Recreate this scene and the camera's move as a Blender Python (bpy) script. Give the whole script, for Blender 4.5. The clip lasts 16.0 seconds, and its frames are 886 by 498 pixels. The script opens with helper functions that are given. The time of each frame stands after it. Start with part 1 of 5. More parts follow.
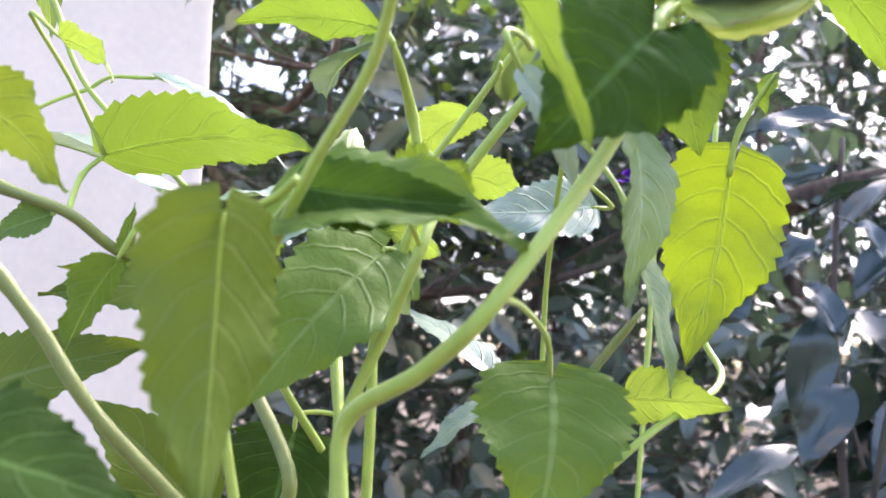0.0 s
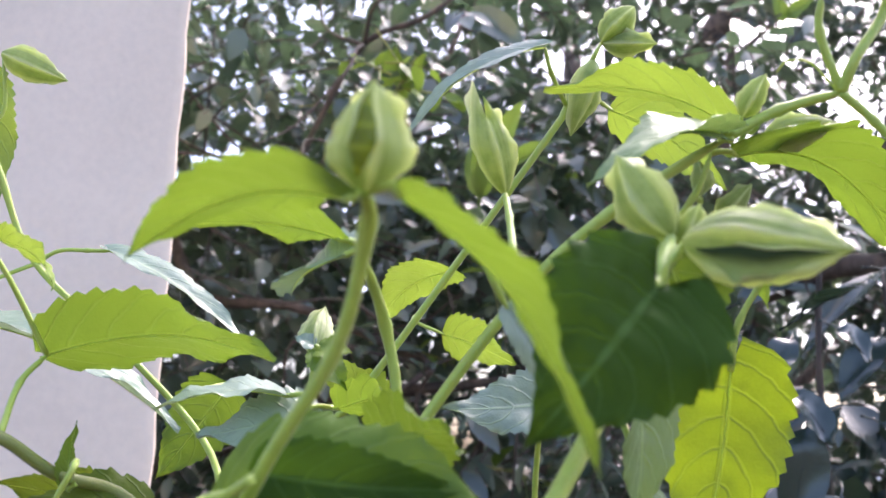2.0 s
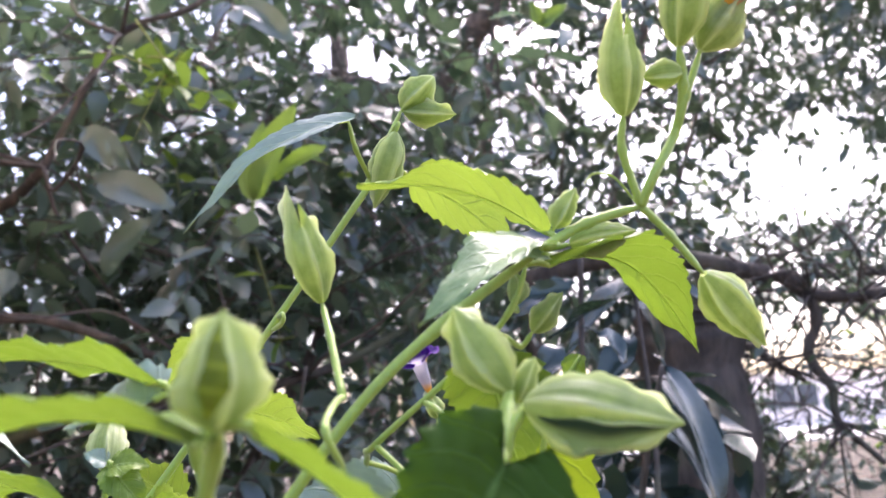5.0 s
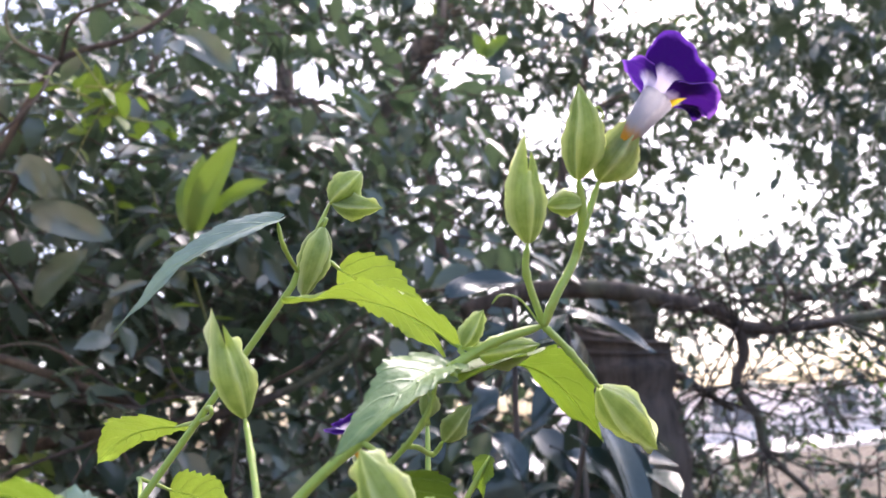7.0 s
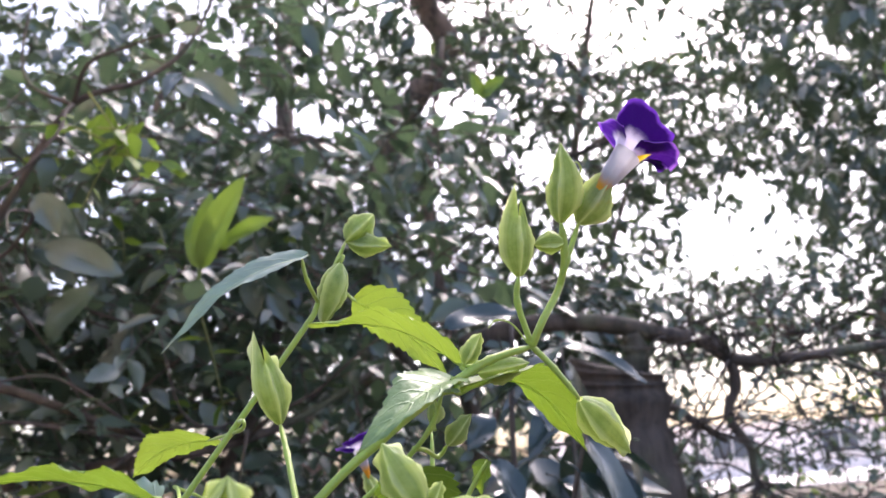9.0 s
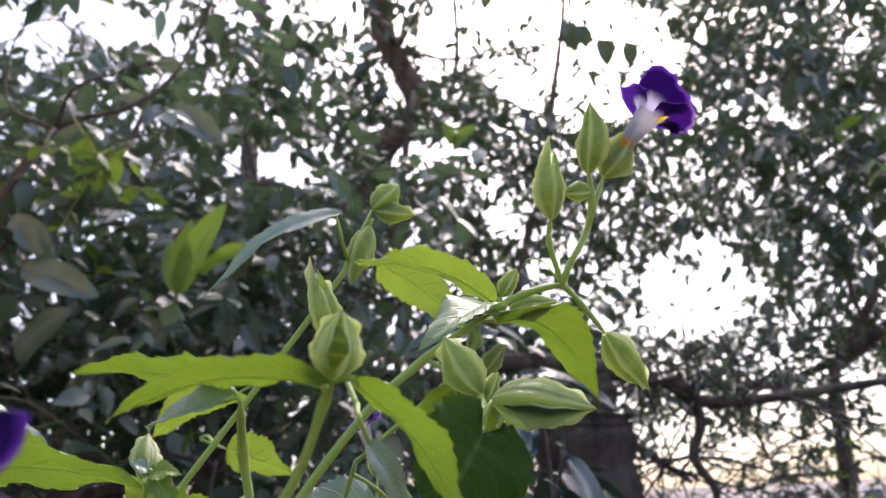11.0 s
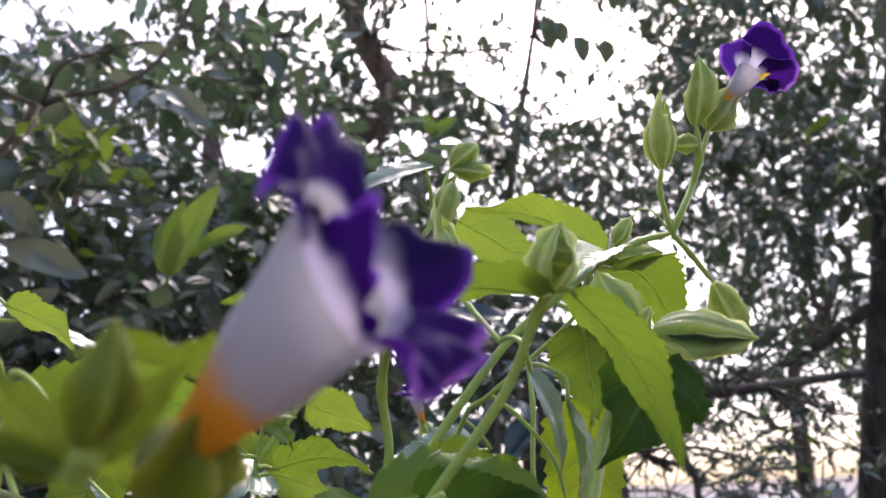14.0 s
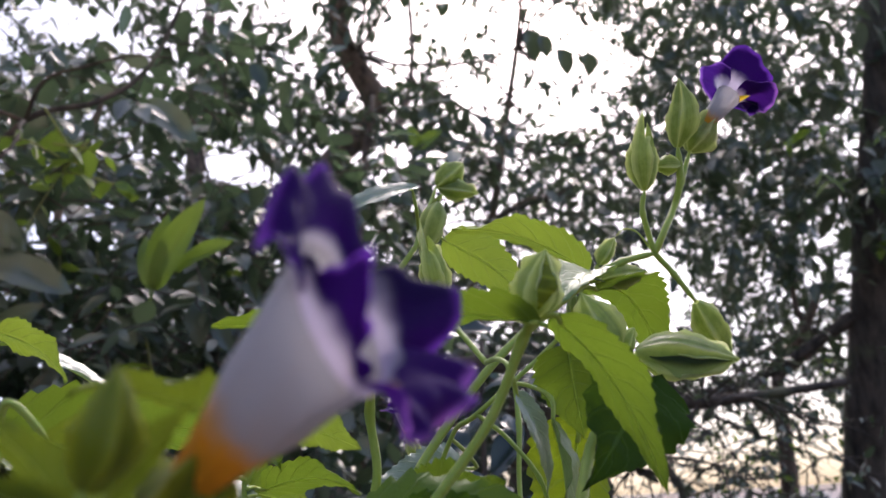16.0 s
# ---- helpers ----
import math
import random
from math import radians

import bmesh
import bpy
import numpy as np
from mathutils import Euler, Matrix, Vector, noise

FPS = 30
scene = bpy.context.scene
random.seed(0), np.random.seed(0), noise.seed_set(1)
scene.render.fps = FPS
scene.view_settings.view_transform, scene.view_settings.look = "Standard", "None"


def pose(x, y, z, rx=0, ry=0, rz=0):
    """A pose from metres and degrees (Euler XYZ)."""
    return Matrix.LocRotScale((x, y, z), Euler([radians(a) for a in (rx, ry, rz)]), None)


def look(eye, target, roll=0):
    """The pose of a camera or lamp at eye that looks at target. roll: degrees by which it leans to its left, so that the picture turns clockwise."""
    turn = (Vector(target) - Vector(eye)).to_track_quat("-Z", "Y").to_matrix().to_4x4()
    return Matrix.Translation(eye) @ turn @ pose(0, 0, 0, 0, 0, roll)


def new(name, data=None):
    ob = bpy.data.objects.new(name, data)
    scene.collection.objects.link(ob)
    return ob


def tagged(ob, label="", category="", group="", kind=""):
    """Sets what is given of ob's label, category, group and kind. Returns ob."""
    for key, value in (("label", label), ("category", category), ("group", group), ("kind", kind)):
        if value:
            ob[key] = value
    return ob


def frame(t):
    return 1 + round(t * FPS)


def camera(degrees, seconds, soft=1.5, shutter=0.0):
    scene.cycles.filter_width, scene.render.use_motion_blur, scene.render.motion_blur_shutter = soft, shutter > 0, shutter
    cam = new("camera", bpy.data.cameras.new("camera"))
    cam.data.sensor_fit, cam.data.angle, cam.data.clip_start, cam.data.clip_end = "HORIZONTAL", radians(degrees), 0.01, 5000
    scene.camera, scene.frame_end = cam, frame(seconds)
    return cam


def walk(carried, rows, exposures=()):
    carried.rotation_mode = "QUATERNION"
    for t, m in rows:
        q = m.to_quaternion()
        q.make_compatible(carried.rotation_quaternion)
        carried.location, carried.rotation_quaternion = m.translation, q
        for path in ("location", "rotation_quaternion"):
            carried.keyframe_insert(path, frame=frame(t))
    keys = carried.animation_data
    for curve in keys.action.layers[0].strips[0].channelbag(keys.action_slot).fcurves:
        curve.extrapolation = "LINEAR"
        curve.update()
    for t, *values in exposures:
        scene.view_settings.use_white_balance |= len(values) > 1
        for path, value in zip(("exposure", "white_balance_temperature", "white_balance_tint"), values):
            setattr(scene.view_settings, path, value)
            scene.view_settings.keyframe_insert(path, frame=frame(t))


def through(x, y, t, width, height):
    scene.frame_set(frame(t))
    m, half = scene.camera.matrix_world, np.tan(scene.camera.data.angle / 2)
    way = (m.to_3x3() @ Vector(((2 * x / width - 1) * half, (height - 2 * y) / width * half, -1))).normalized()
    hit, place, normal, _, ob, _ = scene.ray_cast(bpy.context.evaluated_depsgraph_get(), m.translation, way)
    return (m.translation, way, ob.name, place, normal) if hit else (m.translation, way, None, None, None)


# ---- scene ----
cam = camera(55.79, 16.0)
PATH = [
    (0, (0.12392, 0.12770, 0.36419), (0.10216, 1.11652, 0.51172), 2.30),
    (0.5, (0.12404, 0.13434, 0.37066), (0.11107, 1.11419, 0.56996), 2.94),
    (1, (0.12607, 0.13738, 0.37689), (0.11524, 1.11311, 0.59561), 3.08),
    (1.5, (0.12601, 0.13874, 0.38702), (0.12546, 1.11134, 0.61949), 1.82),
    (2, (0.12246, 0.13871, 0.39472), (0.12844, 1.11061, 0.63006), 0.70),
    (2.5, (0.11841, 0.13832, 0.39995), (0.14622, 1.11073, 0.63154), -0.11),
    (3, (0.11191, 0.13510, 0.40285), (0.17122, 1.10750, 0.62854), -0.67),
    (3.5, (0.10328, 0.13595, 0.40405), (0.20365, 1.10623, 0.62423), -0.77),
    (4, (0.09403, 0.13543, 0.40661), (0.22417, 1.10396, 0.61879), -1.43),
    (4.5, (0.09858, 0.13751, 0.41314), (0.29775, 1.09523, 0.62077), -2.58),
    (5, (0.11313, 0.13972, 0.42168), (0.39073, 1.07790, 0.62846), -3.86),
    (7.5, (0.11507, 0.11128, 0.44179), (0.45646, 1.02383, 0.66698), -4.26),
    (8, (0.11416, 0.10161, 0.44256), (0.45400, 1.01248, 0.67673), -4.57),
    (10.5, (0.07910, 0.08524, 0.40219), (0.43842, 0.96414, 0.71591), -3.14),
    (11, (0.07534, 0.09035, 0.39667), (0.46000, 0.95453, 0.72108), -3.78),
    (11.5, (0.06640, 0.09410, 0.39531), (0.46004, 0.95617, 0.71451), -3.66),
    (12, (0.05678, 0.09717, 0.39475), (0.44585, 0.95993, 0.71767), -3.60),
    (12.5, (0.04795, 0.10113, 0.39290), (0.43334, 0.96584, 0.71500), -3.28),
    (13, (0.04019, 0.10284, 0.38857), (0.43010, 0.96827, 0.70321), -3.11),
    (13.5, (0.03688, 0.10886, 0.38610), (0.43868, 0.97150, 0.69336), -2.85),
    (14, (0.03571, 0.11299, 0.38528), (0.46627, 0.95710, 0.70479), -3.84),
    (14.5, (0.03553, 0.11348, 0.38755), (0.48329, 0.94726, 0.71053), -4.37),
    (15, (0.03656, 0.11517, 0.38821), (0.48672, 0.94560, 0.71647), -4.37),
    (15.5, (0.03651, 0.11415, 0.38922), (0.48449, 0.94558, 0.71790), -4.48),
    (16, (0.03385, 0.10977, 0.38713), (0.47915, 0.94196, 0.71754), -4.45),
]
walk(cam, [(t, look(eye, target, roll)) for t, eye, target, roll in PATH],
     exposures=[(0, 2.66, 6080, 23), (1, 2.40, 6080, 23), (1.5, 2.20, 6080, 23), (3, 2.08, 6080, 23), (4, 2.07, 6040, 24), (5, 2.21, 6040, 25), (7.5, 1.93, 6140, 22), (8, 1.93, 6140, 22),
                (10.5, 1.62, 6200, 21), (11, 1.34, 6250, 20), (12, 0.76, 6250, 19), (12.5, 0.68, 6250, 19), (13.5, 1.09, 6220, 20), (14.25, 1.37, 6200, 21), (15, 1.14, 6200, 21), (16, 0.92, 6220, 20)])
cam.data.dof.use_dof = True
cam.data.dof.focus_distance = 0.235
cam.data.dof.aperture_fstop = 26.0

# ---- light: bright hazy sky behind and above the trees, a soft hazy sun beyond them ----
SUN_AZ, SUN_EL = radians(42), radians(50)
world = bpy.data.worlds.new("world")
scene.world = world
world.use_nodes = True
wn = world.node_tree.nodes
sky = wn.new("ShaderNodeTexSky")
sky.sky_type = "NISHITA"
sky.sun_disc = False
sky.sun_elevation, sky.sun_rotation = SUN_EL, SUN_AZ
sky.air_density, sky.dust_density, sky.ozone_density = 1.0, 5.0, 1.0
wn["Background"].inputs["Strength"].default_value = 0.15
world.node_tree.links.new(sky.outputs[0], wn["Background"].inputs[0])
sun = new("sun", bpy.data.lights.new("sun", "SUN"))
sun.data.energy, sun.data.angle, sun.data.color = 1.0, radians(25), (1.0, 0.95, 0.86)
sun_way = Vector((math.sin(SUN_AZ) * math.cos(SUN_EL), math.cos(SUN_AZ) * math.cos(SUN_EL), math.sin(SUN_EL)))
sun.matrix_world = look(sun_way * 20, (0, 0, 0))


# ---- materials ----
class Nodes:
    """A small wrapper to write node trees."""

    def __init__(self, name):
        self.mat = bpy.data.materials.new(name)
        self.mat.use_nodes = True
        self.tree = self.mat.node_tree
        self.tree.nodes.clear()
        self.out = self.add("ShaderNodeOutputMaterial")

    def add(self, kind, values=None, **settings):
        node = self.tree.nodes.new(kind)
        for key, value in settings.items():
            setattr(node, key, value)
        for key, value in (values or {}).items():
            if isinstance(value, bpy.types.NodeSocket):
                self.tree.links.new(value, node.inputs[key])
            else:
                node.inputs[key].default_value = value
        return node

    def math(self, op, a, b=0.0, c=0.0):
        return self.add("ShaderNodeMath", {0: a, 1: b, 2: c}, operation=op).outputs[0]

    def ramp(self, fac, stops, smooth=True):
        node = self.add("ShaderNodeValToRGB", {0: fac})
        els = node.color_ramp.elements
        node.color_ramp.interpolation = "EASE" if smooth else "LINEAR"
        while len(els) < len(stops):
            els.new(0.5)
        for el, (at, col) in zip(els, stops):
            el.position, el.color = at, (*col, 1) if len(col) == 3 else col
        return node.outputs[0]

    def mix(self, fac, a, b):
        node = self.add("ShaderNodeMix", {0: fac, 6: a, 7: b}, data_type="RGBA")
        return node.outputs[2]

    def noise(self, scale, detail=4, vec=None, rough=0.55):
        values = {"Scale": scale, "Detail": detail, "Roughness": rough}
        if vec is not None:
            values["Vector"] = vec
        return self.add("ShaderNodeTexNoise", values).outputs[0]

    def object_vec(self):
        return self.add("ShaderNodeTexCoord").outputs["Object"]

    def uv(self):
        node = self.add("ShaderNodeSeparateXYZ", {0: self.add("ShaderNodeUVMap", uv_map="UVMap").outputs[0]})
        return node.outputs[0], node.outputs[1]

    def close(self, shader):
        self.tree.links.new(shader, self.out.inputs[0])
        return self.mat


def rgb(r, g, b):
    return (r, g, b, 1)


def blade_material(name, top, glow, through=0.45, rough=0.42, shift=0.25, spec=0.32):
    """A leaf blade: net of veins, blotches, sheen, and light that passes through."""
    n = Nodes(name)
    u, v = n.uv()
    side = n.math("ABSOLUTE", n.math("MULTIPLY_ADD", v, 2.0, -1.0))
    warp = n.math("MULTIPLY", n.noise(130, 3, n.object_vec()), 0.55)
    rib = n.math("ADD", warp, n.math("MULTIPLY_ADD", n.math("POWER", side, 1.35), -1.7, n.math("MULTIPLY", n.math("POWER", u, 0.85), 6.5)))
    wave = n.math("ABSOLUTE", n.math("SUBTRACT", n.math("FRACT", rib), 0.5))
    vein = n.ramp(wave, [(0.0, (0, 0, 0)), (0.40, (0, 0, 0)), (0.49, (1, 1, 1))])
    mid = n.ramp(side, [(0.0, (1, 1, 1)), (0.035, (0.8, 0.8, 0.8)), (0.07, (0, 0, 0))])
    veins = n.math("MAXIMUM", vein, mid)
    place = n.object_vec()
    blotch = n.noise(160, 5, place)
    net = n.add("ShaderNodeTexVoronoi", {"Vector": place, "Scale": 900.0}, feature="DISTANCE_TO_EDGE").outputs[0]
    net = n.ramp(net, [(0.0, (1, 1, 1)), (0.12, (0, 0, 0))])
    rnd = n.add("ShaderNodeObjectInfo").outputs["Random"]
    drift = n.noise(38, 2, place)
    shade = n.math("ADD", n.math("MULTIPLY", n.math("ADD", blotch, drift), 0.36), n.math("MULTIPLY", rnd, 0.28))
    col = n.mix(n.ramp(shade, [(0.25, (0, 0, 0)), (0.75, (1, 1, 1))]), rgb(*[c * (1 - shift) for c in top]), rgb(*[min(1, c * (1 + shift)) for c in top]))
    col = n.mix(n.math("MULTIPLY", n.math("MAXIMUM", n.math("MULTIPLY", vein, 0.45), mid), 0.75), col, rgb(*[min(1, 0.4 * c + 0.6 * d + 0.09 * min(1, top[1] / 0.2)) for c, d in zip(top, glow)]))
    lit = n.mix(n.math("MULTIPLY", veins, 0.22), n.mix(n.ramp(drift, [(0.3, (0, 0, 0)), (0.7, (1, 1, 1))]), n.mix(blotch, rgb(*[c * 1.12 for c in glow]), rgb(*[c * 0.85 for c in glow])), n.mix(blotch, rgb(*[c * 0.86 for c in glow]), rgb(*[c * 0.62 for c in glow]))), rgb(*[c * 0.55 for c in glow]))
    lit = n.mix(n.math("MULTIPLY", net, 0.2), lit, rgb(*[c * 0.5 for c in glow]))
    high = n.math("ADD", n.math("MULTIPLY", veins, -0.6), n.math("MULTIPLY", n.noise(700, 3, place), 0.5))
    bump = n.add("ShaderNodeBump", {"Height": high, "Strength": 0.5, "Distance": 0.0007}).outputs[0]
    skin = n.add("ShaderNodeBsdfPrincipled", {"Base Color": col, "Roughness": rough, "Specular IOR Level": spec, "Normal": bump,
                                              "Sheen Weight": 0.04, "Sheen Roughness": 0.4})
    glowing = n.add("ShaderNodeBsdfTranslucent", {"Color": lit, "Normal": bump})
    return n.close(n.add("ShaderNodeMixShader", {0: through, 1: skin.outputs[0], 2: glowing.outputs[0]}).outputs[0])


# lit copy of the blade, brightness put into its colour
leaf_lit = blade_material("leaf_lit_green", (0.20, 0.29, 0.045), (0.29, 0.41, 0.04), 0.42)
leaf_young = blade_material("leaf_yellow_green", (0.17, 0.25, 0.02), (0.27, 0.385, 0.010), 0.5)
# olive copy of the blade with shade put into its colour
leaf_shade_olive = blade_material("leaf_shade_olive_green", (0.12, 0.175, 0.025), (0.19, 0.26, 0.018), 0.4, 0.5, 0.25, 0.14)
leaf_green = blade_material("leaf_mid_green", (0.12, 0.20, 0.035), (0.22, 0.34, 0.024), 0.4, 0.45, 0.25, 0.20)
leaf_sage = blade_material("leaf_grey_green", (0.20, 0.29, 0.12), (0.28, 0.42, 0.08), 0.32, 0.34)
# deep green copy: the blade's colour darkened to carry shade
leaf_shade_deep = blade_material("leaf_shade_deep_green", (0.036, 0.076, 0.010), (0.11, 0.23, 0.016), 0.30, 0.6, 0.55, 0.10)
# pale silvery blade: the sky's sheen on upper sides is put into the colour
leaf_sheen_pale = blade_material("leaf_sheen_silvery_green", (0.25, 0.325, 0.24), (0.30, 0.43, 0.17), 0.22, 0.24, 0.35, 0.7)


def stem_material(name, low, high):
    n = Nodes(name)
    place = n.object_vec()
    streak = n.noise(300, 4, place)
    col = n.mix(streak, rgb(*low), rgb(*high))
    bump = n.add("ShaderNodeBump", {"Height": n.noise(2500, 2, place), "Strength": 0.5, "Distance": 0.0003}).outputs[0]
    skin = n.add("ShaderNodeBsdfPrincipled", {"Base Color": col, "Roughness": 0.45, "Normal": bump, "Sheen Weight": 0.3,
                                              "Sheen Roughness": 0.3, "Subsurface Weight": 0.25, "Subsurface Radius": (0.002, 0.003, 0.0008)})
    return n.close(skin.outputs[0])


def bud_material(name="calyx_pale_green", dim=1.0, through=0.62):
    n = Nodes(name)
    rgb = lambda r, g, b: (r * dim, g * dim, b * dim ** 5, 1)
    u, v = n.uv()
    ridge = n.math("ABSOLUTE", n.math("SINE", n.math("MULTIPLY", v, math.pi * 5)))
    edge = n.ramp(ridge, [(0.0, (0.95, 0.95, 0.95)), (0.14, (0.7, 0.7, 0.7)), (0.40, (0.28, 0.28, 0.28)), (0.75, (0, 0, 0))])
    place = n.object_vec()
    lines = n.ramp(n.math("FRACT", n.math("MULTIPLY", v, 20.0)), [(0.0, (0, 0, 0)), (0.5, (1, 1, 1)), (1.0, (0, 0, 0))])
    mottle = n.math("ADD", n.math("MULTIPLY", n.noise(350, 4, place), 0.5), n.math("MULTIPLY", n.noise(120, 3, place), 0.5))
    mottle = n.ramp(mottle, [(0.3, (0, 0, 0)), (0.7, (1, 1, 1))])
    # furrow shade is put into the green between the paler keels
    green = n.mix(mottle, rgb(0.26, 0.34, 0.11), rgb(0.45, 0.53, 0.22))
    green = n.mix(n.math("MULTIPLY", lines, 0.10), green, rgb(0.62, 0.68, 0.38))
    col = n.mix(edge, green, rgb(0.70, 0.76, 0.44))
    lit = n.mix(edge, n.mix(mottle, rgb(0.24, 0.33, 0.06), rgb(0.46, 0.55, 0.16)), rgb(0.86, 0.90, 0.46))
    bump = n.add("ShaderNodeBump", {"Height": n.math("ADD", n.math("MULTIPLY", lines, 0.4), mottle), "Strength": 0.25, "Distance": 0.0003}).outputs[0]
    skin = n.add("ShaderNodeBsdfPrincipled", {"Base Color": col, "Roughness": 0.42, "Normal": bump, "Sheen Weight": 0.2})
    glowing = n.add("ShaderNodeBsdfTranslucent", {"Color": lit, "Normal": bump})
    return n.close(n.add("ShaderNodeMixShader", {0: through, 1: skin.outputs[0], 2: glowing.outputs[0]}).outputs[0])


def petal_material(name, inner, outer, edge_at, spot=None, rim=None, through=0.45):
    """A petal: colour runs from the throat (first coordinate 0) to the margin (1)."""
    n = Nodes(name)
    u, v = n.uv()
    place = n.object_vec()
    wob = n.math("MULTIPLY_ADD", n.noise(280, 4, place), 0.22, n.math("SUBTRACT", u, 0.11))
    lo, hi = edge_at
    col = n.mix(n.ramp(wob, [(lo, (0, 0, 0)), (hi, (1, 1, 1))]), rgb(*inner), rgb(*outer))
    if rim:
        col = n.mix(n.ramp(wob, [(0.86, (0, 0, 0)), (0.99, (1, 1, 1))]), col, rgb(*rim))
    if spot:
        where = n.math("ADD", n.math("MULTIPLY", u, 1.6), n.math("ABSOLUTE", n.math("MULTIPLY_ADD", v, 2.0, -1.0)))
        col = n.mix(n.ramp(where, [(0.40, (1, 1, 1)), (0.56, (0, 0, 0))]), col, rgb(*spot))
    fine = n.noise(900, 3, place)
    bump = n.add("ShaderNodeBump", {"Height": fine, "Strength": 0.35, "Distance": 0.0004}).outputs[0]
    skin = n.add("ShaderNodeBsdfPrincipled", {"Base Color": col, "Roughness": 0.6, "Specular IOR Level": 0.15, "Normal": bump, "Sheen Weight": 0.08, "Sheen Roughness": 0.4})
    glowing = n.add("ShaderNodeBsdfTranslucent", {"Color": col, "Normal": bump})
    return n.close(n.add("ShaderNodeMixShader", {0: through, 1: skin.outputs[0], 2: glowing.outputs[0]}).outputs[0])


petal_tube = petal_material("corolla_tube_white", (0.75, 0.36, 0.03), (0.47, 0.45, 0.48), (0.30, 0.50))
petal_lip = petal_material("corolla_lip_violet", (0.78, 0.74, 0.86), (0.060, 0.014, 0.19), (0.10, 0.50), rim=(0.24, 0.09, 0.50), through=0.6)
petal_dark = petal_material("corolla_lobe_deep_violet", (0.68, 0.60, 0.76), (0.018, 0.003, 0.075), (0.12, 0.48), rim=(0.13, 0.035, 0.36))
petal_lip_deep = petal_material("corolla_lip_violet_inside", (0.58, 0.54, 0.62), (0.035, 0.006, 0.135), (0.03, 0.22), rim=(0.17, 0.05, 0.42), through=0.6)
petal_spot = petal_material("corolla_lobe_with_yellow_spot", (0.60, 0.54, 0.66), (0.05, 0.008, 0.15), (0.06, 0.24), spot=(0.85, 0.62, 0.03), rim=(0.34, 0.12, 0.55))
stem_green = stem_material("stem_hairy_green", (0.27, 0.38, 0.05), (0.42, 0.52, 0.095))
# darker olive copy of the stem: shade put into the colour of near stems
stem_shade_olive = stem_material("stem_shade_olive_green", (0.13, 0.16, 0.03), (0.24, 0.27, 0.06))
calyx_green = bud_material()
# runs from dark to green: the hollow's shade put into the colour
hollow_shade_green = petal_material("calyx_hollow_shade_green", (0.045, 0.070, 0.030), (0.34, 0.42, 0.13), (0.25, 0.90), through=0.3)
# dimmed copy of the calyx colour, to carry shade on the near shoot
calyx_shade_olive = bud_material("calyx_shade_olive_green", 0.62, 0.55)
rib_pale = petal_material("midrib_pale_green", (0.62, 0.74, 0.24), (0.62, 0.74, 0.24), (0.2, 0.4), through=0.8)


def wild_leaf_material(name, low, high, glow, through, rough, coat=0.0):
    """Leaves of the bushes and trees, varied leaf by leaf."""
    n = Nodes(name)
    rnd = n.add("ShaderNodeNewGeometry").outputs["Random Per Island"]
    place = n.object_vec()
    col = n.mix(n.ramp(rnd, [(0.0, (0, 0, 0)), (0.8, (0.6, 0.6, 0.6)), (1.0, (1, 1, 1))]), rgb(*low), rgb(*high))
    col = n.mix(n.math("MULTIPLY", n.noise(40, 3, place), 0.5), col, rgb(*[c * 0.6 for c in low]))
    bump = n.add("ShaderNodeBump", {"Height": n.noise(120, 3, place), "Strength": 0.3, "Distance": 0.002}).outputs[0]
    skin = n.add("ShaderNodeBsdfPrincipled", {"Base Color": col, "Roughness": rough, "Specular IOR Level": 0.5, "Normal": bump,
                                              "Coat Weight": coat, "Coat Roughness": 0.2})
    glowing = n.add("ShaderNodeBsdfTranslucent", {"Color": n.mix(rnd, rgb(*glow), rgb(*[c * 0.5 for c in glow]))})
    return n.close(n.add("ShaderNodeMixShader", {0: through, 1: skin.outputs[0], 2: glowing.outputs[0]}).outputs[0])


bush_leaf = wild_leaf_material("bush_leaf", (0.050, 0.082, 0.066), (0.18, 0.235, 0.175), (0.20, 0.31, 0.14), 0.28, 0.25, 0.7)
tree_leaf = wild_leaf_material("tree_leaf", (0.034, 0.056, 0.042), (0.125, 0.165, 0.115), (0.15, 0.22, 0.10), 0.26, 0.28, 0.45)
far_leaf = wild_leaf_material("far_leaf", (0.05, 0.09, 0.03), (0.12, 0.16, 0.05), (0.18, 0.26, 0.05), 0.25, 0.45)
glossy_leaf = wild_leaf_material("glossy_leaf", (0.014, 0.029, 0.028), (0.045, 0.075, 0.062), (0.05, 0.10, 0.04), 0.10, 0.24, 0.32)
# lighter leaf for fresh shoots, and for sunlight put into the colour
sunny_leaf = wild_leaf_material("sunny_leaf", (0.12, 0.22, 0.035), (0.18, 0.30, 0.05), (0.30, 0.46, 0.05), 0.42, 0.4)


def bark_material(name, low, high):
    n = Nodes(name)
    place = n.object_vec()
    stretched = n.add("ShaderNodeMapping", {"Vector": place, "Scale": (1.0, 1.0, 0.25)}).outputs[0]
    rough = n.noise(45, 6, stretched, 0.65)
    col = n.mix(n.ramp(rough, [(0.3, (0, 0, 0)), (0.7, (1, 1, 1))]), rgb(*low), rgb(*high))
    col = n.mix(n.ramp(n.noise(7, 3, place), [(0.5, (0, 0, 0)), (0.7, (0.6, 0.6, 0.6))]), col, rgb(0.10, 0.12, 0.06))
    bump = n.add("ShaderNodeBump", {"Height": rough, "Strength": 0.8, "Distance": 0.01}).outputs[0]
    return n.close(n.add("ShaderNodeBsdfPrincipled", {"Base Color": col, "Roughness": 0.85, "Normal": bump}).outputs[0])


